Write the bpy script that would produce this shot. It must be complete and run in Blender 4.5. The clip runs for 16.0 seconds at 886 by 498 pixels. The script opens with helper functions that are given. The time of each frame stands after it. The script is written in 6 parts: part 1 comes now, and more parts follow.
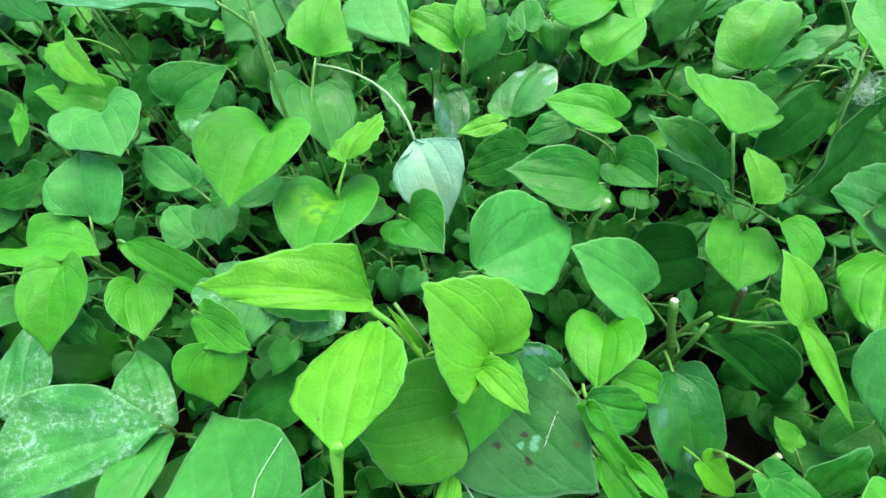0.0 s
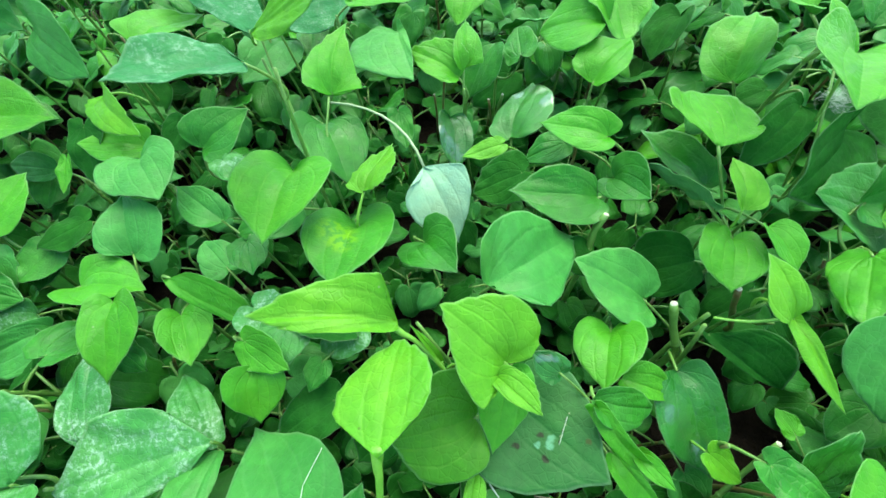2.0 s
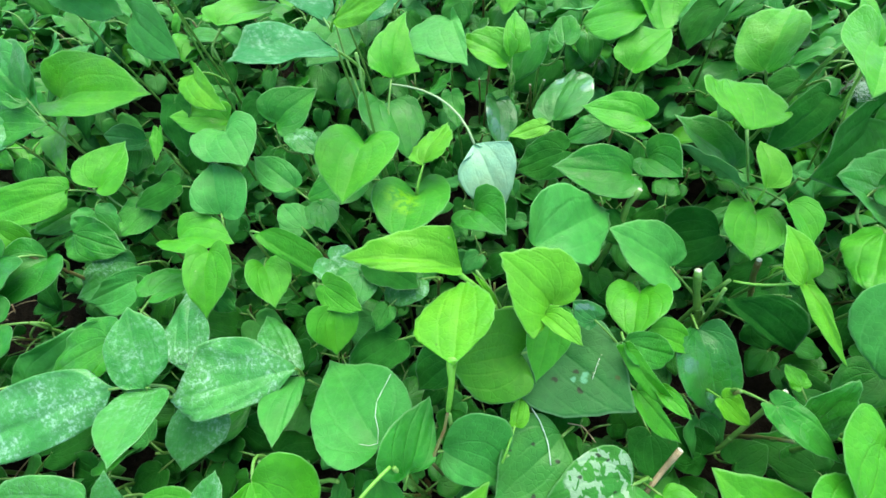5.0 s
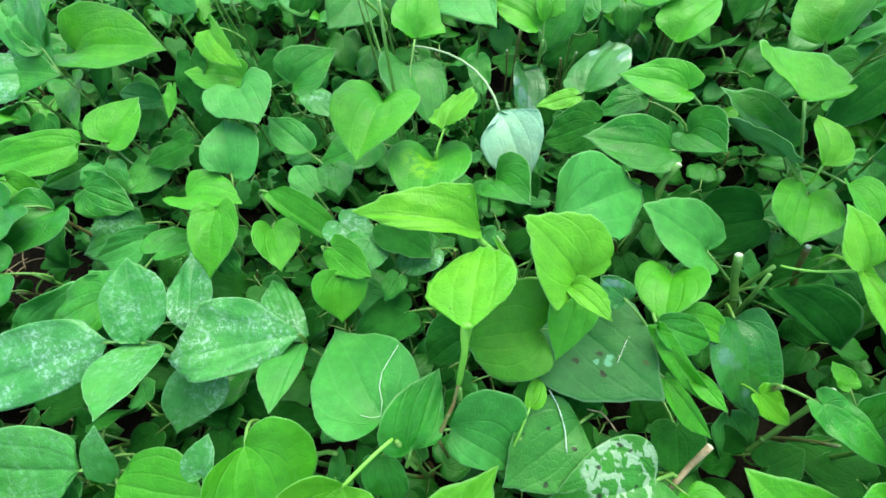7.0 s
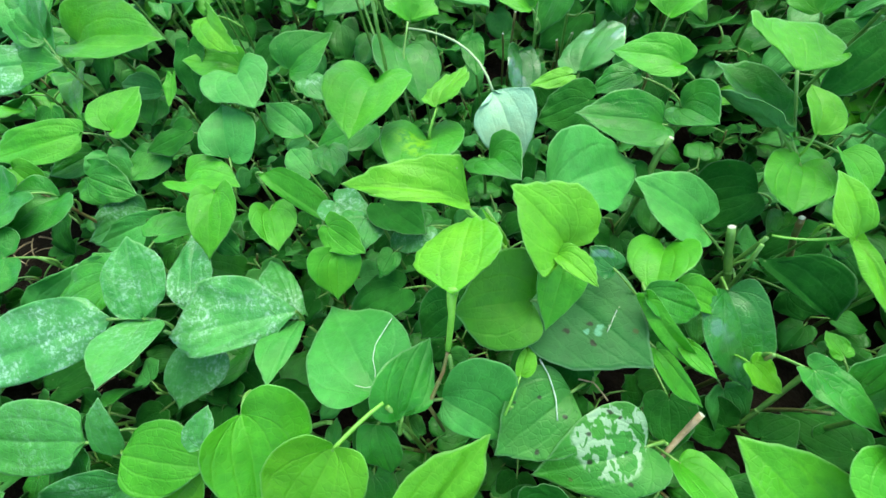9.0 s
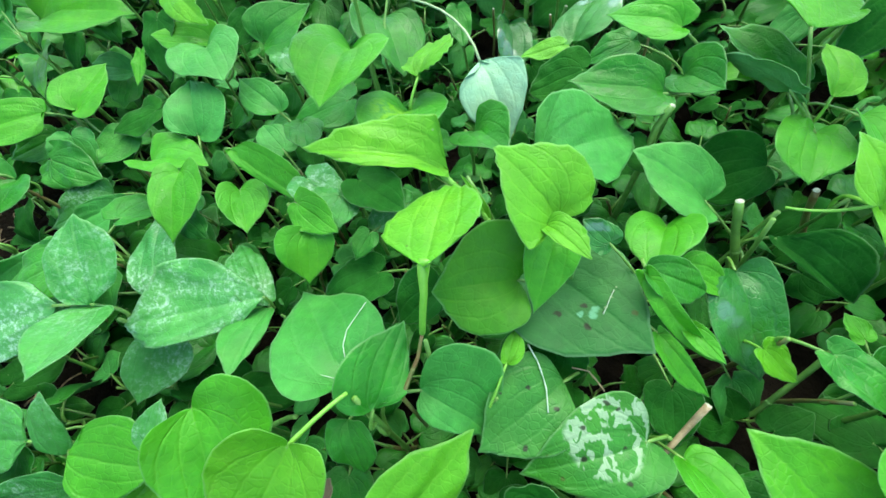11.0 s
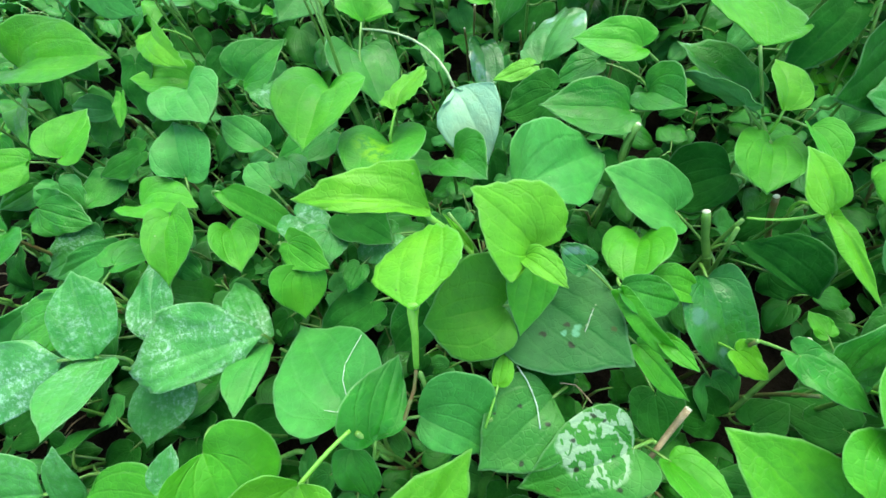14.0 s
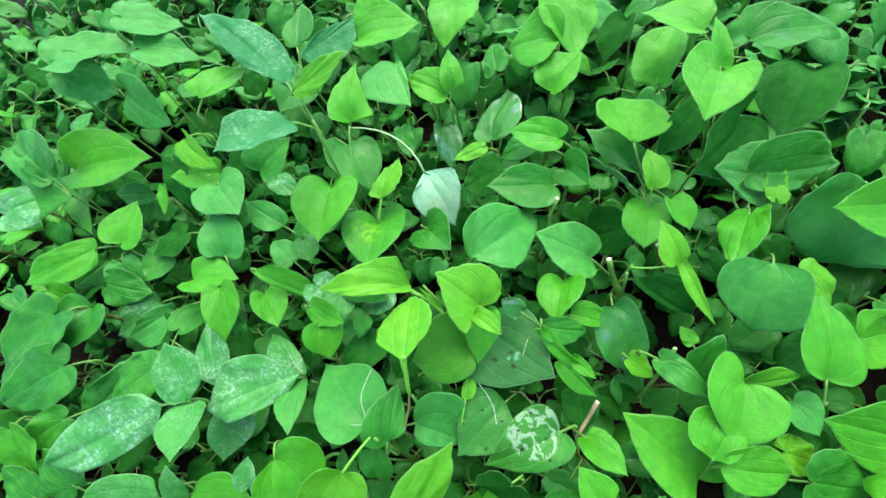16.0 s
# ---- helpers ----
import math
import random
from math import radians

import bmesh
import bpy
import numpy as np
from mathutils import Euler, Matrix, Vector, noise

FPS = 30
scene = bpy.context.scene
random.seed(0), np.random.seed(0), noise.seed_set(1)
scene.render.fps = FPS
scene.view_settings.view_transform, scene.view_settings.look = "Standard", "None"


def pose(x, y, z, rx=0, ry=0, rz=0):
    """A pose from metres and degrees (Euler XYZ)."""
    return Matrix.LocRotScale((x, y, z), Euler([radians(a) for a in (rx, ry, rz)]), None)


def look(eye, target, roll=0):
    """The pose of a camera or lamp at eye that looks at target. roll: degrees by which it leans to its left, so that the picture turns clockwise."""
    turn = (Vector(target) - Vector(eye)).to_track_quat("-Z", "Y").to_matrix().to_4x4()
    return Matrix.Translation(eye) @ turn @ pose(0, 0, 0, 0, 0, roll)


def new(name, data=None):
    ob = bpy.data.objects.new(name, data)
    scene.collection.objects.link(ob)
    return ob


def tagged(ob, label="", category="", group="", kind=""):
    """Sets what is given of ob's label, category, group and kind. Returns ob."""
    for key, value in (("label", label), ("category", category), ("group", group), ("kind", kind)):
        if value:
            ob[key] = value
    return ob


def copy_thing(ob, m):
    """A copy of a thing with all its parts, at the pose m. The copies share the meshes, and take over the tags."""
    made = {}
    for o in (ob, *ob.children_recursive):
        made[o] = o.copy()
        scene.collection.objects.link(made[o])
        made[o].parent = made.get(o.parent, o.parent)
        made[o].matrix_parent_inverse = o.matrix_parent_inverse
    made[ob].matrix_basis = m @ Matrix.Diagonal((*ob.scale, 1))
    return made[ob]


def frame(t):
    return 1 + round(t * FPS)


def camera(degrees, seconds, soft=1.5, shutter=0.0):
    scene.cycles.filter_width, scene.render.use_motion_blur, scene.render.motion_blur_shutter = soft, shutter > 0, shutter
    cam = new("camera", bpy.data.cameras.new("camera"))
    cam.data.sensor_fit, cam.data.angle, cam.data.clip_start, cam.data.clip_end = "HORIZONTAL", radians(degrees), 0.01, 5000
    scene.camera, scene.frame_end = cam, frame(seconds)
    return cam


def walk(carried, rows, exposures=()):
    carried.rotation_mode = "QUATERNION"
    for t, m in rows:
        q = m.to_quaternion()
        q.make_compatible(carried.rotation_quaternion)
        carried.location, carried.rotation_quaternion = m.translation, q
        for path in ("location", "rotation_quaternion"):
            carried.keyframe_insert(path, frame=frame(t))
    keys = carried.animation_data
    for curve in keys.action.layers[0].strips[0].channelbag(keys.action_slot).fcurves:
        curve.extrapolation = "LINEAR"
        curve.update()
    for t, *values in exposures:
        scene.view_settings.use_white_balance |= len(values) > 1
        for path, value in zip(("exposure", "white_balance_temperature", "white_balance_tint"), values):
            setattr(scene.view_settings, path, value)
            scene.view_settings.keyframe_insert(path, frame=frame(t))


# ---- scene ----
cam = camera(94.3, 16.0, soft=1.6)
METRES, EYE, TILT, LEAN, TURN = 0.6, 0.40, -57.0, 0.0, 0.0
ROWS = [
    (0.0, 0.0, 0.0, 0.0, 0.0, 0.0, -0.0),
    (0.5, 0.0014, -0.0429, -0.0142, -0.02, -0.45, 1.98),
    (1.0, 0.0058, -0.0491, 0.0249, 0.42, 0.9, 2.31),
    (1.5, 0.0373, -0.0495, 0.0327, 1.19, 1.61, 2.44),
    (2.0, -0.0029, -0.0419, 0.0144, 1.4, 1.07, 3.23),
    (2.5, -0.0102, -0.0526, 0.0238, 2.05, 1.05, 2.98),
    (3.0, -0.0168, -0.0787, 0.0176, 3.24, 0.77, 1.58),
    (3.5, -0.0147, -0.0633, 0.0085, 3.34, 0.17, 1.02),
    (4.0, -0.0156, -0.0593, -0.0041, 3.17, -0.39, 0.7),
    (4.5, -0.024, -0.0871, -0.0168, 3.31, -0.92, 1.06),
    (5.0, -0.0439, -0.1172, -0.0163, 4.1, -0.54, 1.18),
    (7.5, -0.0513, -0.0731, -0.0622, 6.36, -1.78, -2.07),
    (8.0, -0.0521, -0.0763, -0.0794, 6.75, -2.07, -1.82),
    (8.5, -0.0409, -0.0891, -0.0719, 7.04, -1.99, -1.31),
    (11.0, -0.0151, -0.0406, -0.0995, 6.98, -1.98, -0.69),
    (11.5, 0.024, -0.0227, -0.0941, 6.73, -1.99, -0.52),
    (12.0, -0.0077, -0.0137, -0.0885, 6.32, -1.81, -0.24),
    (12.5, -0.0074, -0.0192, -0.0657, 5.81, -1.55, 0.35),
    (13.0, 0.0112, -0.0209, -0.052, 5.35, -1.27, 0.98),
    (13.5, -0.0062, -0.0276, -0.0545, 5.37, -1.71, 1.92),
    (14.0, -0.007, -0.0611, -0.0647, 5.62, -2.24, 3.4),
    (14.5, 0.0233, -0.0914, -0.0762, 5.67, -2.46, 4.2),
    (15.0, 0.047, -0.1153, -0.1003, 5.38, -2.7, 4.49),
    (15.5, 0.002, -0.1354, -0.0675, 5.56, -2.89, 5.87),
    (16.0, 0.0496, -0.2474, 0.0318, 4.8, -2.8, 8.09),
]
walk(cam, [(t, pose(0, 0, EYE, TILT, LEAN, TURN) @ pose(METRES * x, METRES * y, METRES * z, 90 + pitch, roll, yaw)) for t, x, y, z, yaw, pitch, roll in ROWS],
     [(0.0, 1.93, 7000, -8), (16.0, 1.93, 7000, -8)])

# ---- light: open shade under a bright overcast sky ----
world = bpy.data.worlds.new("sky")
scene.world = world
world.use_nodes = True
wn, wl = world.node_tree.nodes, world.node_tree.links
sky = wn.new("ShaderNodeTexSky")
sky.sky_type, sky.sun_disc = "NISHITA", False
sky.sun_elevation, sky.sun_rotation = radians(58), radians(20)
wn["Background"].inputs["Strength"].default_value = 0.15
wl.new(sky.outputs[0], wn["Background"].inputs["Color"])
sun = new("sun", bpy.data.lights.new("sun", "SUN"))
sun.data.energy, sun.data.angle, sun.data.color = 1.5, radians(62), (1.0, 0.97, 0.9)
sun.matrix_basis = look((0.2, 0.9, 2.0), (0, 0.15, 0.1))


# ---- materials ----
def tree(name):
    m = bpy.data.materials.new(name)
    m.use_nodes = True
    return m, m.node_tree.nodes, m.node_tree.links, m.node_tree.nodes["Principled BSDF"]


def math_node(n, l, op, a, b=None, c=None, clamp=False):
    k = n.new("ShaderNodeMath")
    k.operation, k.use_clamp = op, clamp
    for i, v in enumerate((a, b, c)):
        if v is None:
            continue
        if isinstance(v, (int, float)):
            k.inputs[i].default_value = v
        else:
            l.new(v, k.inputs[i])
    return k.outputs[0]


def mix_node(n, l, fac, a, b):
    k = n.new("ShaderNodeMix")
    k.data_type = "RGBA"
    for i, v in ((0, fac), (6, a), (7, b)):
        if isinstance(v, (int, float)):
            k.inputs[i].default_value = v
        elif isinstance(v, tuple):
            k.inputs[i].default_value = (*v, 1)
        else:
            l.new(v, k.inputs[i])
    return k.outputs[2]


def noise_node(n, l, vec, scale, detail=3.0, rough=0.55):
    k = n.new("ShaderNodeTexNoise")
    k.inputs["Scale"].default_value, k.inputs["Detail"].default_value, k.inputs["Roughness"].default_value = scale, detail, rough
    l.new(vec, k.inputs["Vector"])
    return k.outputs["Fac"]


def step_node(n, l, v, lo, hi):
    k = n.new("ShaderNodeMapRange")
    k.interpolation_type = "SMOOTHSTEP"
    l.new(v, k.inputs[0])
    k.inputs[1].default_value, k.inputs[2].default_value = lo, hi
    return k.outputs[0]


def leaf_material(name, dark, light, vein, rough=0.44, speck=0.0, thin=0.28, wet=0.24, rim=0.22, gloss=0.34, marks=()):
    """Leaf blade: veins that part at the stalk and meet at the point, a fine net between them, blotches, painted spots
    of sun, a pale rim.
    """
    m, n, l, p = tree(name)
    uv = n.new("ShaderNodeUVMap")
    uv.uv_map = "blade"
    uv2 = n.new("ShaderNodeUVMap")
    uv2.uv_map = "rim"
    info = n.new("ShaderNodeObjectInfo")
    geo = n.new("ShaderNodeTexCoord")
    shift = n.new("ShaderNodeVectorMath")
    shift.operation = "ADD"
    l.new(geo.outputs["Object"], shift.inputs[0])
    l.new(info.outputs["Random"], shift.inputs[1])
    vec = shift.outputs[0]
    xy = n.new("ShaderNodeSeparateXYZ")
    l.new(uv.outputs[0], xy.inputs[0])
    warp = math_node(n, l, "MULTIPLY", math_node(n, l, "SUBTRACT", noise_node(n, l, vec, 90, 1), 0.5), 0.035)
    x = math_node(n, l, "ABSOLUTE", math_node(n, l, "ADD", xy.outputs[0], warp))
    y = math_node(n, l, "MAXIMUM", xy.outputs[1], 0.0001)
    inv = math_node(n, l, "MAXIMUM", math_node(n, l, "SUBTRACT", 1.0, y), 0.0001)
    w = math_node(n, l, "MULTIPLY", math_node(n, l, "MULTIPLY", math_node(n, l, "POWER", y, 0.5), math_node(n, l, "POWER", inv, 0.62)), 0.83)
    s = math_node(n, l, "DIVIDE", x, w)
    d = s
    for a in (0.46, 0.95):
        d = math_node(n, l, "MINIMUM", d, math_node(n, l, "ABSOLUTE", math_node(n, l, "SUBTRACT", s, a)))
    d = math_node(n, l, "MULTIPLY", d, w)
    main = math_node(n, l, "SUBTRACT", 1.0, step_node(n, l, d, 0.002, 0.014))
    groove = math_node(n, l, "SUBTRACT", 1.0, step_node(n, l, d, 0.0, 0.024))
    vor = n.new("ShaderNodeTexVoronoi")
    vor.feature = "DISTANCE_TO_EDGE"
    vor.inputs["Scale"].default_value = 210
    l.new(vec, vor.inputs["Vector"])
    net = math_node(n, l, "SUBTRACT", 1.0, step_node(n, l, vor.outputs["Distance"], 0.0, 0.14))
    cell = n.new("ShaderNodeTexVoronoi")
    cell.feature = "SMOOTH_F1"
    cell.inputs["Scale"].default_value, cell.inputs["Smoothness"].default_value = 125, 0.6
    bent = n.new("ShaderNodeVectorMath")
    bent.operation = "MULTIPLY_ADD"
    sway = n.new("ShaderNodeTexNoise")
    sway.inputs["Scale"].default_value, sway.inputs["Detail"].default_value = 70, 2
    l.new(vec, sway.inputs["Vector"])
    l.new(sway.outputs["Color"], bent.inputs[0])
    bent.inputs[1].default_value = (0.012, 0.012, 0.012)
    l.new(vec, bent.inputs[2])
    l.new(bent.outputs[0], cell.inputs["Vector"])
    pucker = step_node(n, l, cell.outputs["Distance"], 0.1, 0.75)
    blot = noise_node(n, l, vec, 38, 3)
    fine = noise_node(n, l, vec, 420, 2)
    mid = step_node(n, l, noise_node(n, l, vec, 115, 3, 0.6), 0.35, 0.68)
    tone = math_node(n, l, "ADD", math_node(n, l, "MULTIPLY", step_node(n, l, blot, 0.3, 0.72), 0.6), math_node(n, l, "MULTIPLY", info.outputs["Random"], 0.5), clamp=True)
    col = mix_node(n, l, tone, dark, light)
    col = mix_node(n, l, math_node(n, l, "MULTIPLY", mid, 0.45), col, tuple(c * 0.62 for c in dark))
    cool = math_node(n, l, "MULTIPLY", math_node(n, l, "FRACT", math_node(n, l, "MULTIPLY", info.outputs["Random"], 7.13)), 0.16)
    col = mix_node(n, l, cool, col, (dark[0] * 0.7, dark[1] * 1.25, dark[2] * 2.6))
    # spots of sunlight painted into the colour as lighter, yellower noise patches
    painted_sun_spots = math_node(n, l, "MULTIPLY", step_node(n, l, noise_node(n, l, vec, 17, 4, 0.6), 0.5, 0.75), 0.4)
    col = mix_node(n, l, painted_sun_spots, col, (light[0] * 1.5, light[1] * 1.12, light[2]))
    col = mix_node(n, l, math_node(n, l, "MULTIPLY", fine, 0.25), col, tuple(c * 0.55 for c in dark))
    col = mix_node(n, l, math_node(n, l, "MULTIPLY", net, 0.06), col, vein)
    col = mix_node(n, l, math_node(n, l, "MULTIPLY", pucker, 0.30), col, tuple(c * 0.7 for c in dark))
    col = mix_node(n, l, math_node(n, l, "MULTIPLY", main, 0.10), col, vein)
    bits = n.new("ShaderNodeTexVoronoi")
    bits.inputs["Scale"].default_value = 125
    l.new(vec, bits.inputs["Vector"])
    chance = n.new("ShaderNodeSeparateXYZ")
    l.new(bits.outputs["Color"], chance.inputs[0])
    small = math_node(n, l, "SUBTRACT", 1.0, step_node(n, l, bits.outputs["Distance"], 0.05, 0.11))
    col = mix_node(n, l, math_node(n, l, "MULTIPLY", math_node(n, l, "MULTIPLY", small, math_node(n, l, "GREATER_THAN", chance.outputs[0], 0.955)), 0.6), col, (0.34, 0.42, 0.22))
    col = mix_node(n, l, math_node(n, l, "MULTIPLY", math_node(n, l, "MULTIPLY", small, math_node(n, l, "GREATER_THAN", chance.outputs[1], 0.965)), 0.6), col, (0.05, 0.06, 0.015))
    sep2 = n.new("ShaderNodeSeparateXYZ")
    l.new(uv2.outputs[0], sep2.inputs[0])
    edge = step_node(n, l, sep2.outputs[0], 0.965, 0.995)
    col = mix_node(n, l, math_node(n, l, "MULTIPLY", edge, rim), col, (0.35, 0.55, 0.3))
    rough_out = math_node(n, l, "ADD", rough, math_node(n, l, "MULTIPLY", math_node(n, l, "SUBTRACT", 0.5, step_node(n, l, noise_node(n, l, vec, 55, 2), 0.45, 0.62)), wet))
    if speck:
        cloud = step_node(n, l, noise_node(n, l, vec, 34, 4, 0.65), 0.38, 0.68)
        grain = step_node(n, l, noise_node(n, l, vec, 280, 5, 0.8), 0.47, 0.62)
        grains = math_node(n, l, "MULTIPLY", math_node(n, l, "MULTIPLY", cloud, math_node(n, l, "MULTIPLY_ADD", grain, 0.92, 0.08)), speck)
        col = mix_node(n, l, grains, col, (0.54, 0.77, 0.62))
        rough_out = math_node(n, l, "MAXIMUM", rough_out, math_node(n, l, "MULTIPLY", grains, 0.7))
    wob = n.new("ShaderNodeVectorMath")
    wob.operation = "MULTIPLY_ADD"
    grit = n.new("ShaderNodeTexNoise")
    grit.inputs["Scale"].default_value = 260
    l.new(vec, grit.inputs["Vector"])
    l.new(grit.outputs["Color"], wob.inputs[0])
    wob.inputs[1].default_value, wob.inputs[2].default_value = (0.05, 0.05, 0), (-0.025, -0.025, 0)
    spot_at = n.new("ShaderNodeVectorMath")
    l.new(uv.outputs[0], spot_at.inputs[0])
    l.new(wob.outputs[0], spot_at.inputs[1])
    films = []
    for u, v, r, sort in sorted(marks, key=lambda k: -k[3]):
        dist = n.new("ShaderNodeVectorMath")
        dist.operation = "DISTANCE"
        l.new(spot_at.outputs[0], dist.inputs[0])
        dist.inputs[1].default_value = (u, v, 0)
        near = dist.outputs["Value"]
        if sort == 9:
            lace = n.new("ShaderNodeMapping")
            lace.inputs["Scale"].default_value = (0.75, 1.25, 1)
            l.new(geo.outputs["Object"], lace.inputs[0])
            rag = math_node(n, l, "ABSOLUTE", math_node(n, l, "SUBTRACT", noise_node(n, l, lace.outputs[0], 62, 3, 0.6), 0.5))
            rag = math_node(n, l, "SUBTRACT", 1.0, step_node(n, l, rag, 0.044, 0.062))
            ring = step_node(n, l, math_node(n, l, "ADD", near, math_node(n, l, "MULTIPLY", blot, r * 0.5)), r * 1.28, r * 1.12)
            col = mix_node(n, l, math_node(n, l, "MULTIPLY", math_node(n, l, "MULTIPLY", rag, ring), 0.68), col, mix_node(n, l, fine, (0.30, 0.46, 0.27), (0.52, 0.64, 0.46)))
            continue
        if sort == 5:
            film = math_node(n, l, "MULTIPLY", math_node(n, l, "SUBTRACT", 1.0, step_node(n, l, near, r * 0.7, r * 1.1)), step_node(n, l, noise_node(n, l, vec, 150, 3), 0.36, 0.48))
            films.append(film)
            continue
        hit = math_node(n, l, "SUBTRACT", 1.0, step_node(n, l, near, r * 0.55, r * 1.25))
        if sort == 6:
            hit = math_node(n, l, "MULTIPLY", hit, step_node(n, l, noise_node(n, l, vec, 170, 3), 0.40, 0.58))
        paint = ((0.020, 0.014, 0.010), (0.075, 0.070, 0.020), (0.16, 0.42, 0.24), (0.34, 0.42, 0.24), None, None, (0.20, 0.50, 0.01))[sort]
        col = mix_node(n, l, math_node(n, l, "MULTIPLY", hit, 0.9 if sort == 0 else 0.7), col, paint)
    l.new(col, p.inputs["Base Color"])
    l.new(rough_out, p.inputs["Roughness"])
    p.inputs["Specular IOR Level"].default_value = gloss
    if films:
        film = films[0]
        for k in films[1:]:
            film = math_node(n, l, "MAXIMUM", film, k)
        l.new(film, p.inputs["Coat Weight"])
        p.inputs["Coat Roughness"].default_value, p.inputs["Coat IOR"].default_value = 0.22, 2.2
    b1 = n.new("ShaderNodeBump")
    b1.inputs["Strength"].default_value, b1.inputs["Distance"].default_value = 0.9, 0.0013
    hgt = math_node(n, l, "SUBTRACT", math_node(n, l, "MULTIPLY", blot, 0.9), math_node(n, l, "MULTIPLY", groove, 0.21))
    hgt = math_node(n, l, "SUBTRACT", hgt, math_node(n, l, "MULTIPLY", net, 0.10))
    hgt = math_node(n, l, "SUBTRACT", hgt, math_node(n, l, "MULTIPLY", pucker, 0.12))
    hgt = math_node(n, l, "ADD", hgt, math_node(n, l, "MULTIPLY", fine, 0.16))
    l.new(hgt, b1.inputs["Height"])
    l.new(b1.outputs[0], p.inputs["Normal"])
    t = n.new("ShaderNodeBsdfTranslucent")
    l.new(mix_node(n, l, 0.5, col, tuple(min(1, c * 1.3) for c in light)), t.inputs["Color"])
    l.new(b1.outputs[0], t.inputs["Normal"])
    mixs = n.new("ShaderNodeMixShader")
    mixs.inputs[0].default_value = thin
    l.new(p.outputs[0], mixs.inputs[1])
    l.new(t.outputs[0], mixs.inputs[2])
    l.new(mixs.outputs[0], n["Material Output"].inputs["Surface"])
    return m


def rough_material(name, a, b, scale, rough=0.6, bump=0.001, thin=0.0):
    m, n, l, p = tree(name)
    geo = n.new("ShaderNodeTexCoord")
    info = n.new("ShaderNodeObjectInfo")
    vec = geo.outputs["Object"]
    f = math_node(n, l, "ADD", math_node(n, l, "MULTIPLY", step_node(n, l, noise_node(n, l, vec, scale, 5), 0.3, 0.7), 0.7), math_node(n, l, "MULTIPLY", info.outputs["Random"], 0.35), clamp=True)
    l.new(mix_node(n, l, f, a, b), p.inputs["Base Color"])
    p.inputs["Roughness"].default_value = rough
    bp = n.new("ShaderNodeBump")
    bp.inputs["Distance"].default_value = bump
    l.new(noise_node(n, l, vec, scale * 4, 4), bp.inputs["Height"])
    l.new(bp.outputs[0], p.inputs["Normal"])
    return m


MARKS = {
    "mottle": [(0.120, 0.300, 0.20, 6), (0.020, 0.420, 0.16, 6)],
    "spot": [(0.240, 0.365, 0.026, 0), (0.060, 0.450, 0.022, 0), (0.170, 0.575, 0.028, 0), (-0.125, 0.720, 0.022, 1), (0.030, 0.515, 0.030, 2), (0.130, 0.475, 0.026, 2), (0.080, 0.540, 0.034, 2),
             (-0.195, 0.510, 0.011, 3), (-0.155, 0.520, 0.012, 0), (-0.115, 0.530, 0.011, 3), (-0.070, 0.545, 0.011, 0), (-0.030, 0.560, 0.012, 3), (0.010, 0.575, 0.012, 0)],
    "spotty": [(0.170, 0.300, 0.026, 0), (-0.130, 0.205, 0.028, 0), (-0.215, 0.625, 0.028, 0), (-0.280, 0.345, 0.018, 1), (-0.355, 0.500, 0.016, 1), (0.275, 0.525, 0.014, 0)],
    "chew": [(0.365, 0.215, 0.022, 0), (0.305, 0.150, 0.018, 0), (0.010, 0.180, 0.020, 0), (0.010, 0.495, 0.022, 0), (-0.205, 0.235, 0.020, 0), (-0.095, 0.685, 0.020, 1), (0.235, 0.440, 0.020, 0), (0.150, 0.270, 0.330, 9)],
    "wet": [(0.240, 0.325, 0.10, 5), (0.155, 0.500, 0.13, 5), (0.060, 0.620, 0.13, 5), (-0.030, 0.715, 0.12, 5)],
    "gloss": [(0.200, 0.780, 0.20, 5), (-0.150, 0.720, 0.12, 5), (0.350, 0.420, 0.10, 5)],
}
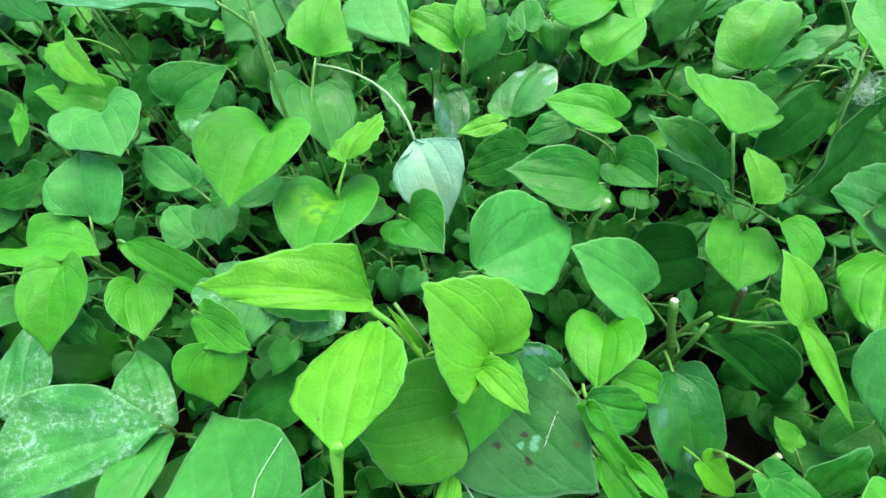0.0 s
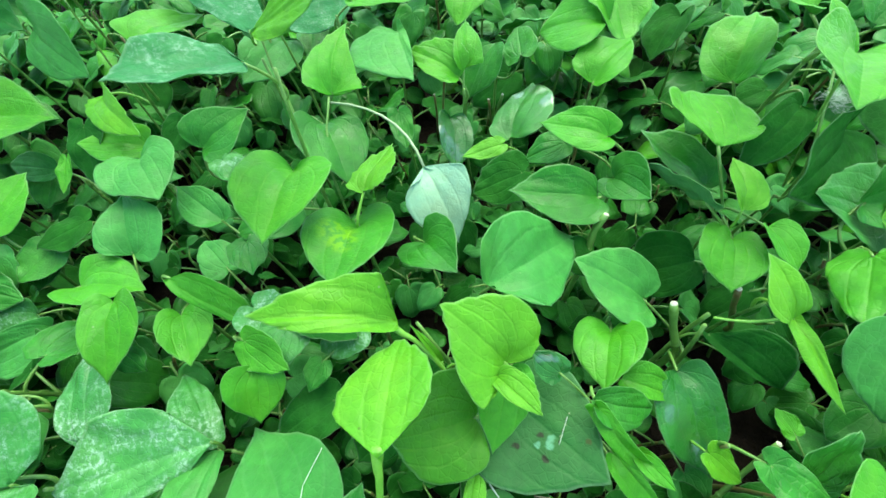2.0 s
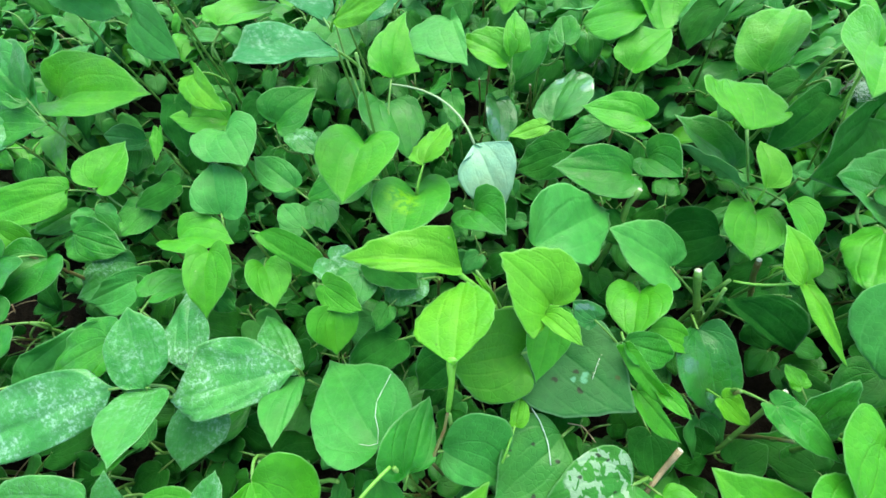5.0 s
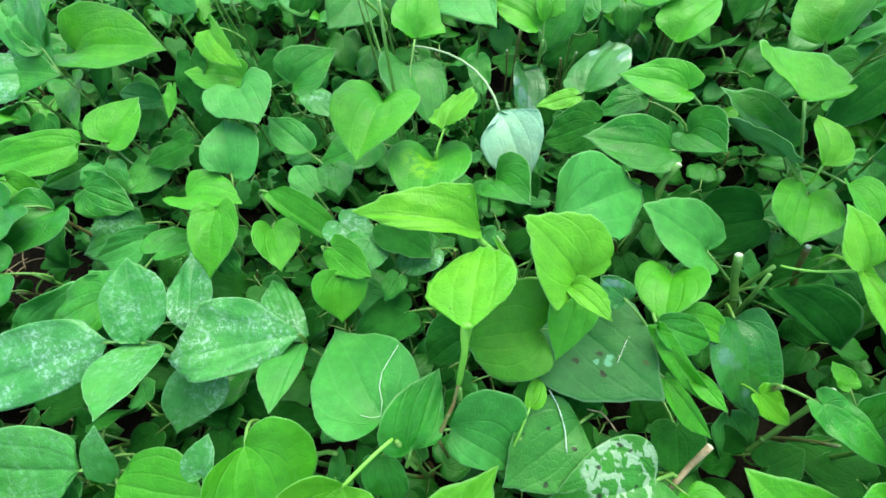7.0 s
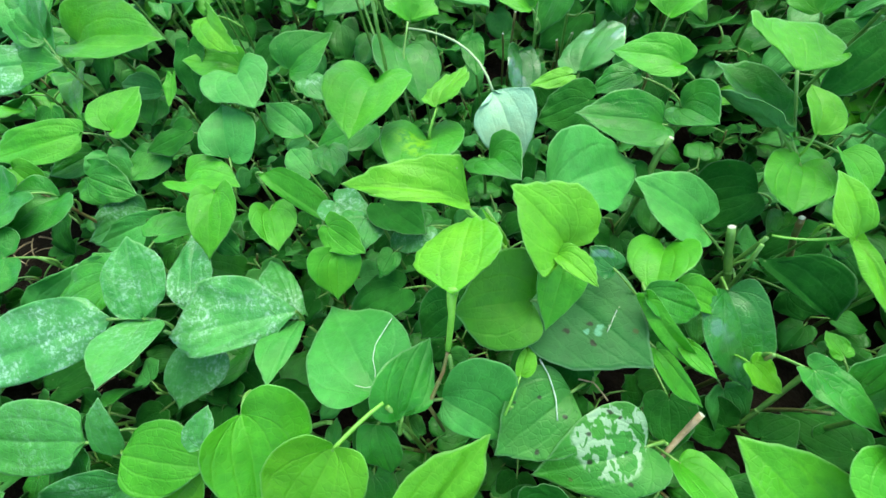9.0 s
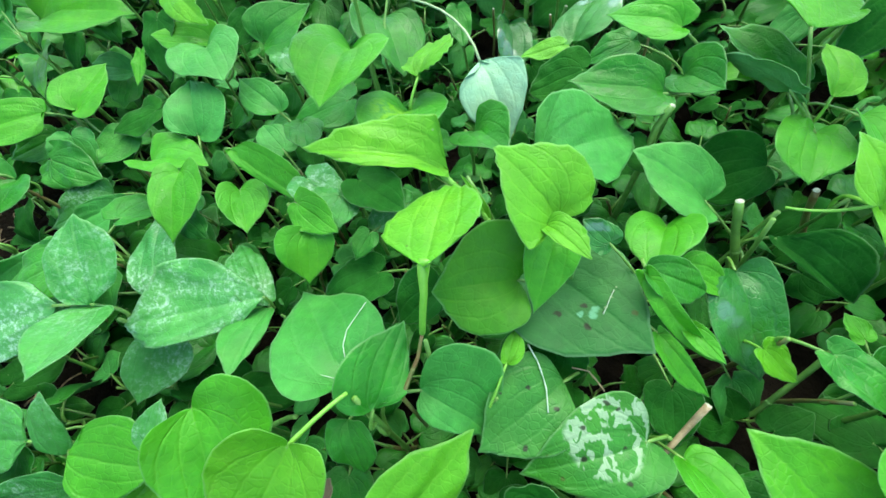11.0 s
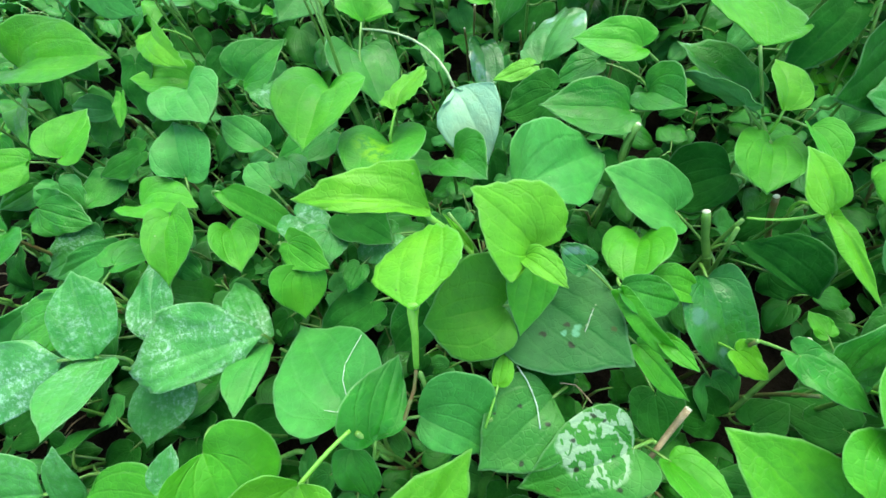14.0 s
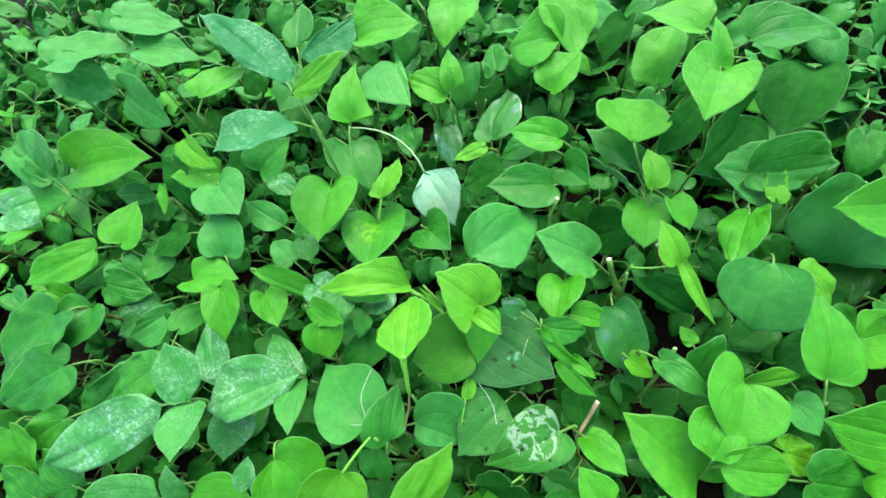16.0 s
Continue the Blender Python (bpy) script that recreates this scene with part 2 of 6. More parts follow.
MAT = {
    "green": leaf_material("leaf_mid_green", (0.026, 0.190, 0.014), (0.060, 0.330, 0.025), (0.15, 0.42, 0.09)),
    # dark: deep green leaves, and low ones whose canopy shade is put into the colour
    "dark": leaf_material("leaf_deep_green_shaded", (0.015, 0.105, 0.010), (0.034, 0.195, 0.019), (0.09, 0.30, 0.07), rough=0.6, wet=0.15, gloss=0.08),
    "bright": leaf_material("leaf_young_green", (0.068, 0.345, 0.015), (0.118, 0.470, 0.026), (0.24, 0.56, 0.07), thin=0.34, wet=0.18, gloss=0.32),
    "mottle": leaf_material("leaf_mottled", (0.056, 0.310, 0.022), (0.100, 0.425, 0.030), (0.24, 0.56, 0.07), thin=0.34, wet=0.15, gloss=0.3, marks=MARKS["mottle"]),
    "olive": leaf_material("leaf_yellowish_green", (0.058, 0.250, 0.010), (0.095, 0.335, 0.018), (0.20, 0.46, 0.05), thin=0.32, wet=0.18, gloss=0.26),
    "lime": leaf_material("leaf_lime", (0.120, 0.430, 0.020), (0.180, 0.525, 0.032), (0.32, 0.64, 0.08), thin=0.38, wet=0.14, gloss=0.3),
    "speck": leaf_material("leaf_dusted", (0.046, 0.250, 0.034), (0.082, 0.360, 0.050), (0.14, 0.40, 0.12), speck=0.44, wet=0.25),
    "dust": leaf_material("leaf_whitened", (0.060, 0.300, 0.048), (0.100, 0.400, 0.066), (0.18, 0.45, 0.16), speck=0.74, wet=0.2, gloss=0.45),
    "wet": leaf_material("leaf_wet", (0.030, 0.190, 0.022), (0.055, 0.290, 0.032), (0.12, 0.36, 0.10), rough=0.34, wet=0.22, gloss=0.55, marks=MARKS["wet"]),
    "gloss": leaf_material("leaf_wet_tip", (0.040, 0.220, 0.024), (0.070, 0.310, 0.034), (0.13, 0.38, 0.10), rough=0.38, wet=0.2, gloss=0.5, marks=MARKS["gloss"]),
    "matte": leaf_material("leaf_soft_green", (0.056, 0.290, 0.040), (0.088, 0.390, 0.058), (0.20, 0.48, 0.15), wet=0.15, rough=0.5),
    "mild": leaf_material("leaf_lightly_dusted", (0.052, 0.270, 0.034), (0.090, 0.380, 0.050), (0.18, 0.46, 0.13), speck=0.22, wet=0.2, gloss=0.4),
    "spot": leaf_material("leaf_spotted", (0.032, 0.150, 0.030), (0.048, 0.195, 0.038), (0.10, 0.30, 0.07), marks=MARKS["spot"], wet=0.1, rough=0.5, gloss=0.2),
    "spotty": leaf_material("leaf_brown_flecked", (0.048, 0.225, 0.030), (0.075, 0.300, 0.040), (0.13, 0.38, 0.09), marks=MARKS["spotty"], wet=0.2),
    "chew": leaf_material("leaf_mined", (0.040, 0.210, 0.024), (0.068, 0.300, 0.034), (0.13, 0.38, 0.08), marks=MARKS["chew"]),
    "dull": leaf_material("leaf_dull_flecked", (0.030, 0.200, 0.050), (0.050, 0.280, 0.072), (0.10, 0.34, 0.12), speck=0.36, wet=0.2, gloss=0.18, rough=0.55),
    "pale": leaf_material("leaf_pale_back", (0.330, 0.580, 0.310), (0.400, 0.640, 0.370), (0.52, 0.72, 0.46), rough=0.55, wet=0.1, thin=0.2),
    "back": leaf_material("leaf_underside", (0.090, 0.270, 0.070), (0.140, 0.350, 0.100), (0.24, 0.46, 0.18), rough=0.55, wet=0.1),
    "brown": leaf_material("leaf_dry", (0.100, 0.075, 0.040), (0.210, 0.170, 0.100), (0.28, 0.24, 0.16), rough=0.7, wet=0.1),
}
PALE_STEM = rough_material("stalk_whitish", (0.24, 0.36, 0.16), (0.36, 0.46, 0.26), 120, 0.5, 0.0004)
STEM = rough_material("stem_green", (0.075, 0.190, 0.030), (0.150, 0.310, 0.055), 130, 0.42, 0.0004)
LIME_STEM = rough_material("stem_lime", (0.120, 0.330, 0.030), (0.180, 0.420, 0.050), 130, 0.42, 0.0004)
RED = rough_material("stem_reddish", (0.150, 0.080, 0.028), (0.125, 0.170, 0.045), 110, 0.45, 0.0004)
CUT = rough_material("cut_pith", (0.42, 0.44, 0.30), (0.62, 0.62, 0.48), 400, 0.7, 0.0004)
STRAW = rough_material("straw", (0.26, 0.19, 0.10), (0.45, 0.36, 0.22), 200, 0.75, 0.0006)
WHITE = rough_material("whitish_fibre", (0.34, 0.46, 0.32), (0.56, 0.66, 0.52), 300, 0.7, 0.0003)
# soil colour taken near black: it carries the deep shade between the leaves
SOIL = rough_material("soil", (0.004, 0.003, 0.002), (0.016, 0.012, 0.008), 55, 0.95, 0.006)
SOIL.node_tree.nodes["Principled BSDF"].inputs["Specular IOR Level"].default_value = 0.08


# ---- builders ----
def mesh_object(name, bm, mats, parent=None, m=None, label=""):
    me = bpy.data.meshes.new(name)
    bm.to_mesh(me)
    bm.free()
    for f in me.polygons:
        f.use_smooth = True
    for k in mats:
        me.materials.append(k)
    return place(name, me, parent, m, label)


def place(name, me, parent=None, m=None, label=""):
    ob = new(name, me)
    ob.matrix_basis = m if m is not None else Matrix()
    if parent is not None:
        ob.parent = parent
    if label:
        ob["label"] = label
    return ob


ANGLE = [0, 4, 9.4, 19, 31, 44, 57, 74, 90, 108, 130, 152, 172]
REACH = [1.0, 0.942, 0.882, 0.798, 0.718, 0.643, 0.578, 0.505, 0.46, 0.385, 0.275, 0.165, 0.03]
OVAL = [1.0, 0.962, 0.93, 0.885, 0.83, 0.70, 0.55, 0.34, 0.17, 0.09, 0.05, 0.035, 0.03]


def smooth_profile(xs, ys):
    """Smooth curve through the shape's knots, sampled on a fine ruler."""
    q = np.linspace(0, 172, 345)
    v = np.interp(q, xs, ys)
    k = np.hanning(17)
    k /= k.sum()
    pad = np.concatenate([v[1:9][::-1], v, np.full(8, v[-1])])
    out = np.convolve(pad, k, "valid")
    return q, np.where(q < 3, v, out)


HEART, ROUND = smooth_profile(ANGLE, REACH), smooth_profile(ANGLE, OVAL)
RINGS = (0.1, 0.28, 0.5, 0.68, 0.85, 0.95, 1.0)
HALF = [0, 1.5, 3.5, 6, 9, 12.5, 16.5, 21, 26, 31, 36.5, 42, 48, 54, 60, 66, 73, 80, 87, 94, 101, 109, 117, 125, 133, 141, 150, 160, 172]
SPOKES = [-a for a in HALF[:0:-1]] + HALF
COARSE = [-172, -150, -125, -104, -86, -70, -55, -41, -28, -16, -6, 0, 6, 16, 28, 41, 55, 70, 86, 104, 125, 150, 172]


def bezier(a, b, c, d, n):
    t = np.linspace(0, 1, n)[:, None]
    a, b, c, d = (np.array(k, float) for k in (a, b, c, d))
    return (1 - t) ** 3 * a + 3 * t * (1 - t) ** 2 * b + 3 * t * t * (1 - t) * c + t ** 3 * d


def half_margin(w, c, b, p):
    """One half of a leaf's margin, from the point to the stalk, for a leaf one long. w: its width, c: how far up it is widest,
    b: how far its lobe reaches back past the stalk (below 0: a tapering base), p: how full its point is."""
    q, d = 1 - c, c + b
    upper = bezier((0, 1), (w * p * 0.55, 1 - 0.30 * q * (0.4 + p)), (w, c + 0.55 * q * (0.6 + 0.7 * p)), (w, c), 12)
    lower = bezier((w, c), (w, c - 0.55 * d), (w * 0.78, -b), (w * 0.48, -b), 9)[1:]
    notch = bezier((w * 0.48, -b), (w * 0.2, -b), (w * 0.03, -0.35 * b), (0, 0), 6)[1:]
    return np.concatenate([upper, lower, notch])


def shaped_blade(length, left, right, sway=0.0, fold=0.15, bend=0.2, cup=0.0, twist=0.0, wave=0.02, rag=0.0, dip=0.0, seed=0):
    """A leaf blade like blade(), with a margin of its own on either side, and a midrib that sways."""
    rnd = random.Random(seed)
    ph = [rnd.uniform(0, 6.28) for _ in range(4)]
    a, b = half_margin(*left), half_margin(*right)
    a[:, 0] *= -1
    rim = np.concatenate([a[::-1], b[1:]])
    deg = np.concatenate([-np.linspace(0, 172, len(a))[::-1], np.linspace(0, 172, len(b))[1:]])
    rough = 1 + (0.008 + 0.02 * rag) * np.sin(deg * 0.31 + ph[1]) + (0.004 + 0.018 * rag) * np.sin(deg * 0.93 + ph[0]) + 0.012 * rag * np.sin(deg * 1.7 + ph[3])
    rim = rim * rough[:, None]
    rings = np.array((0.0,) + RINGS)
    grid, flat = [], []
    for ring in rings:
        u, v = ring * rim[:, 0], ring * rim[:, 1]
        flat.append(np.stack([u, v], -1))
        z = fold * (np.sqrt(u * u + 0.0064) - 0.08) + cup * (u * u + (v - 0.35) ** 2 - 0.1) + twist * u * (v - 0.3)
        z = z + wave * ring ** 2 * (np.sin(deg * 0.085 + ph[2]) * 0.6 + 0.4 * np.sin(deg * 0.19 + ph[3])) * np.minimum(1, np.abs(deg) / 20)
        z = z + 0.022 * np.sin(3.1 * u + 4.3 * v + ph[0]) * ring + 0.022 * np.sin(7.3 * u - 5.1 * v + ph[1]) * ring
        z = z - 0.007 * np.exp(-(u / 0.03) ** 2) + dip * (1 - np.exp(-(u * u + v * v) / 0.022))
        # the blade swells between the veins that run from the stalk to the point
        side = np.abs(u) / np.maximum(0.02, 0.83 * np.sqrt(np.clip(v, 0.001, 1)) * np.clip(1 - v, 0.001, 1) ** 0.62)
        z = z + 0.005 * np.sin(np.clip(side, 0, 1.2) * 8.0) ** 2 * np.clip(v * 4, 0, 1) * (1 - ring ** 4)
        z = z + rag * 0.03 * ring ** 3 * np.sin(deg * 0.5 + ph[0])
        u = u + sway * v * v
        curve = bend if abs(bend) > 0.01 else 0.011
        th = curve * v
        grid.append(np.stack([u, np.sin(th) / curve + z * np.sin(th), -(1 - np.cos(th)) / curve + z * np.cos(th)], -1) * length)
    bm = bmesh.new()
    uva, uvb = bm.loops.layers.uv.new("blade"), bm.loops.layers.uv.new("rim")
    n = len(deg)
    skins = []
    for side in (0, 1):
        hub = bm.verts.new(Vector(grid[0][0]) - Vector((0, 0, 0.0004 * side)))
        rows = [[hub] * n]
        for g in grid[1:]:
            rows.append([bm.verts.new((q[0], q[1], q[2] - 0.0004 * side)) for q in g])
        skins.append(rows)

    def face(corners, side):
        f = bm.faces.new([skins[s][i][j] for s, i, j in (corners[::-1] if side else corners)])
        f.material_index = side
        for lp, (s, i, j) in zip(f.loops, corners[::-1] if side else corners):
            lp[uva].uv, lp[uvb].uv = flat[i][j], (rings[i], deg[j] / 172)

    for side in (0, 1):
        for j in range(n - 1):
            face([(side, 0, j), (side, 1, j + 1), (side, 1, j)], side)
            for i in range(1, len(rings) - 1):
                face([(side, i, j), (side, i, j + 1), (side, i + 1, j + 1)], side)
                face([(side, i, j), (side, i + 1, j + 1), (side, i + 1, j)], side)
    last = len(rings) - 1
    for j in range(n - 1):
        face([(0, last, j), (0, last, j + 1), (1, last, j + 1), (1, last, j)], 0)
    return bm


def blade(length, width, fold=0.15, bend=0.25, cup=0.0, wave=0.05, twist=0.0, oval=0.0, seed=0, plain=False):
    """A leaf blade from its stalk (origin) along +y, its face up: closed shell of two skins. width is the full width.
    fold: the halves rise from the midrib; bend: the point droops; cup: the margin rises; twist: turns along its length."""
    rings, spokes = (RINGS, SPOKES) if not plain else ((0.35, 0.72, 1.0), COARSE)
    rnd = random.Random(seed)
    ph = [rnd.uniform(0, 6.28) for _ in range(4)]
    jig = rnd.uniform(-0.03, 0.03)
    bm = bmesh.new()
    uva, uvb = bm.loops.layers.uv.new("blade"), bm.loops.layers.uv.new("rim")
    wide = width / length / 0.955

    def point(deg, ring):
        a = abs(deg)
        r = np.interp(a, *HEART) * (1 - oval) + np.interp(a, *ROUND) * oval
        r *= 1 + 0.026 * math.sin(deg * 0.11 + ph[0]) + 0.014 * math.sin(deg * 0.31 + ph[1]) + 0.006 * math.sin(deg * 0.83 + ph[2])
        t = radians(deg)
        u, v = ring * r * math.sin(t) * wide * (1 + jig * (1 if deg > 0 else -1)), ring * r * math.cos(t)
        rad2 = u * u + (v - 0.35) ** 2
        z = fold * (math.sqrt(u * u + 0.0064) - 0.08) + cup * (rad2 - 0.1) + twist * u * (v - 0.3)
        z += wave * ring ** 2 * (math.sin(deg * 0.085 + ph[2]) * 0.6 + 0.4 * math.sin(deg * 0.19 + ph[3])) * min(1, (a / 20))
        z += 0.012 * math.sin(v * 9 + ph[1] + abs(u) * 7) * ring
        z -= 0.007 * math.exp(-(u / 0.03) ** 2)
        z += 0.10 * (noise.noise((u * 2.6 + seed * 3.7, v * 2.6, ph[0])) - 0.1) * min(1, ring * 1.4) + 0.03 * noise.noise((u * 7, v * 7, seed * 1.9)) * ring
        if abs(bend) > 0.01:
            th = bend * v
            y2 = math.sin(th) / bend
            z2 = -(1 - math.cos(th)) / bend
            y3, z3 = y2 + z * math.sin(th), z2 + z * math.cos(th)
        else:
            y3, z3 = v, z
        return Vector((u * length, y3 * length, z3 * length)), (u, v), (ring, deg / 172)

    c, cu, cr = point(0, 0.0)
    skins = []
    for side in (0, 1):
        off = Vector((0, 0, -0.0004 * side))
        hub = bm.verts.new(c + off)
        grid = []
        for ring in rings:
            row = []
            for deg in spokes:
                q, uv, rr = point(deg, ring)
                row.append((bm.verts.new(q + off), uv, rr))
            grid.append(row)
        skins.append((hub, grid))

    def face(vs, side):
        if side:
            vs = vs[::-1]
        f = bm.faces.new([v[0] for v in vs])
        f.material_index = side
        for lp, v in zip(f.loops, vs):
            lp[uva].uv, lp[uvb].uv = v[1], v[2]

    for side, (hub, grid) in enumerate(skins):
        for j in range(len(spokes) - 1):
            face([(hub, cu, cr), grid[0][j + 1], grid[0][j]], side)
            for i in range(len(rings) - 1):
                face([grid[i][j], grid[i][j + 1], grid[i + 1][j + 1]], side)
                face([grid[i][j], grid[i + 1][j + 1], grid[i + 1][j]], side)
    a, b = skins[0][1][-1], skins[1][1][-1]
    for j in range(len(spokes) - 1):
        face([a[j], a[j + 1], b[j + 1], b[j]], 0)
    return bm


def tube(points, radii, sides=7, ends=True):
    """A tapering round stalk through points."""
    bm = bmesh.new()
    rows = []
    ref = Vector((0.3, 0.9, 0.2))
    for i, q in enumerate(points):
        q = Vector(q)
        d = (Vector(points[min(i + 1, len(points) - 1)]) - Vector(points[max(i - 1, 0)])).normalized()
        s = d.cross(ref).normalized()
        t = d.cross(s)
        rows.append([bm.verts.new(q + radii[i] * (math.cos(k * 2 * math.pi / sides) * s + math.sin(k * 2 * math.pi / sides) * t)) for k in range(sides)])
    for r0, r1 in zip(rows, rows[1:]):
        for k in range(sides):
            bm.faces.new([r0[k], r0[(k + 1) % sides], r1[(k + 1) % sides], r1[k]])
    if ends:
        bm.faces.new(rows[0][::-1])
        f = bm.faces.new(rows[-1])
        f.material_index = 1
    return bm


def bow(a, b, out=(0, 0, 0), n=7):
    """Points of a curve from a to b that bows by out at its middle."""
    a, b, out = Vector(a), Vector(b), Vector(out)
    return [a.lerp(b, i / (n - 1)) + out * (4 * (i / (n - 1)) * (1 - i / (n - 1))) for i in range(n)]


# ---- the setting ----
bm = bmesh.new()
side = [-60, -20, -6] + [-2.4 + 0.06 * i for i in range(81)] + [6, 20, 60]
rows = []
for yy in side:
    rows.append([bm.verts.new((xx, yy, 0.012 * noise.noise((xx * 5, yy * 5, 0)) + 0.006 * noise.noise((xx * 19, yy * 19, 3)))) for xx in side])
for r0, r1 in zip(rows, rows[1:]):
    for k in range(len(side) - 1):
        bm.faces.new([r0[k], r0[k + 1], r1[k + 1], r1[k]])
# ground whose colour holds the shade under the foliage
tagged(mesh_object("ground", bm, [SOIL]), "soil under the plants, darkened for the shade there", "ground", kind="structure")


# ---- plants ----
LEAVES = []
WORDS = {"green": "mid-green", "dark": "deep green, shade-darkened", "bright": "bright young green", "olive": "yellowish mid-green", "lime": "yellow-green young", "speck": "green leaf dusted with white",
         "wet": "wet glossy green", "dull": "dull green leaf flecked with white", "gloss": "green leaf with a wet shining tip", "dust": "green leaf heavily whitened with dust", "spot": "deep green, shade-darkened leaf with brown spots", "spotty": "green leaf flecked with brown", "matte": "soft pale green", "mottle": "green leaf mottled with yellow-green", "mild": "green leaf lightly dusted with white", "chew": "leaf with pale insect-mined patches", "pale": "upturned pale underside",
         "back": "pale underside", "brown": "dry brown"}


def leaf(x, y, z, yaw, rise, roll, length, width, kind="green", hold=None, arch=None, **shape):
    """Notes a leaf: its stalk's end, the bearing of its point, how far the point rises, its roll (degrees), its size.
    hold: where its stalk starts, arch: how far the stalk bows, where these are known."""
    m = pose(x, y, z, 0, 0, yaw) @ pose(0, 0, 0, rise) @ pose(0, 0, 0, 0, roll)
    LEAVES.append((m, length, width, kind, shape, hold, arch))


def build_leaf(plant, foot, m, length, width, kind, shape, seed, hold, arch=None, hold_known=False):
    """A leaf under its plant, with its stalk from the stem's point hold. foot: the plant's place."""
    rel = Matrix.Translation(-foot) @ m
    oval = shape.get("oval", 0) > 0.5
    if "left" in shape:
        form = shaped_blade(length, seed=seed, **{k: v for k, v in shape.items() if k not in ("oval", "stalk")})
    else:
        form = blade(length, width, seed=seed, **shape)
    ob = mesh_object("leaf", form, [MAT[kind], MAT["back" if kind != "pale" else "pale"]], plant, rel,
                     WORDS[kind] + ("" if "leaf" in WORDS[kind] else " oval leaf" if oval else " heart-shaped leaf"))
    inv = m.inverted()
    end = Vector((0, length * 0.02, -0.0006))
    start = inv @ hold
    away = Vector((0, -0.3 * start.length, -0.05 * start.length)) if arch is None else inv.to_3x3() @ Vector(arch)
    if arch is None and hold_known:
        away = away * 0.25
    sides = 5 if shape.get("plain") else 7
    thick = shape.get("stalk", min(0.0013, 0.0007 + 0.0105 * length))
    steps = 18 if "stalk" in shape else 8
    if "stalk" in shape:
        end = Vector((0, 0.07 * length, -0.0004))
    shaft = tube(bow(start, end, away, steps), [thick * ((0.75 + 0.2 * i / (steps - 1)) if hold_known else (1.15 - 0.35 * i / (steps - 1))) for i in range(steps)], sides)
    if "stalk" in shape:
        # a thick stalk widens and flattens into the blade
        shaft.verts.ensure_lookup_table()
        for i, v in enumerate(shaft.verts):
            s = max(0.0, (i // sides - 11) / (steps - 12))
            v.co.x *= 1 + 0.9 * s ** 1.5
            v.co.z = end.z + (v.co.z - end.z) * (1 - 0.3 * s) if s > 0.7 else v.co.z
    mesh_object("leaf_stalk", shaft, [PALE_STEM if kind == "pale" else LIME_STEM if kind == "lime" else STEM] * 2, ob)
    return ob


def stem_of(plant, points, thick, mats):
    n = len(points)
    return mesh_object("stem", tube(points, [thick * (1.1 - 0.4 * i / (n - 1)) for i in range(n)], 8), mats, plant)


leaf(-0.0379, 0.0178, 0.2384, -4.3, -10.6, -17.6, 0.0630, 0.0480, "lime", left=(0.42, 0.39, -0.20, 0.57), right=(0.35, 0.48, -0.21, 0.61), sway=0.00, fold=0.12, bend=0.21, cup=0.02, twist=-0.07, wave=0.020, hold=(-0.0426, 0.0032, 0.1978), oval=1, rag=0.35, stalk=0.0021)
leaf(-0.0337, 0.0868, 0.2211, 88.5, 13.7, -13.5, 0.0759, 0.0326, "lime", left=(0.13, 0.56, 0.01, 0.52), right=(0.29, 0.20, -0.10, 0.39), sway=-0.05, fold=0.41, bend=0.14, cup=0.03, twist=0.03, wave=0.025, dip=0.12, hold=(-0.0092, 0.0647, 0.1968), rag=0.4, stalk=0.0016)
leaf(0.0230, 0.0652, 0.2085, 57.9, 33.9, -5.9, 0.0486, 0.0573, "lime", left=(0.58, 0.08, -0.01, 0.45), right=(0.60, 0.25, 0.17, 0.44), sway=0.03, fold=0.21, bend=0.14, cup=-0.06, twist=0.06, wave=0.025, dip=0.12, rag=0.5)
leaf(0.0171, 0.0562, 0.2142, -137.2, 0.6, 6.2, 0.0281, 0.0151, "lime", left=(0.34, 0.47, 0.04, 0.54), right=(0.20, 0.34, 0.09, 0.50), sway=-0.03, fold=0.23, bend=0.12, cup=-0.01, twist=0.07, wave=0.010, dip=0.12, rag=0.5)
leaf(0.0241, 0.0650, 0.1974, 165.8, -30.3, -14.6, 0.0468, 0.0309, "bright", left=(0.32, 0.16, 0.12, 0.32), right=(0.34, 0.19, 0.12, 0.37), sway=0.00, fold=0.23, bend=0.26, cup=-0.07, twist=0.00, wave=0.020, dip=0.12)
leaf(0.0055, 0.0451, 0.1739, 98.4, 11.5, -31.9, 0.0492, 0.0621, "olive", left=(0.57, 0.38, 0.08, 0.58), right=(0.70, 0.31, 0.11, 0.50), sway=-0.13, fold=0.34, bend=0.34, cup=-0.01, twist=-0.01, wave=0.025, dip=0.12)
leaf(0.0249, 0.0654, 0.1465, -138.0, 8.2, 5.7, 0.0783, 0.0821, "spot", left=(0.47, 0.26, -0.00, 0.37), right=(0.58, 0.29, 0.08, 0.44), sway=-0.04, fold=0.12, bend=0.14, cup=-0.04, twist=-0.07, wave=0.010, dip=0.12)
leaf(-0.0903, -0.0131, 0.1575, 38.6, -16.3, 3.0, 0.0886, 0.0679, "matte", left=(0.37, 0.20, 0.08, 0.45), right=(0.40, 0.25, 0.11, 0.46), sway=0.00, fold=0.14, bend=0.37, cup=0.06, twist=-0.05, wave=0.010, dip=0.12)
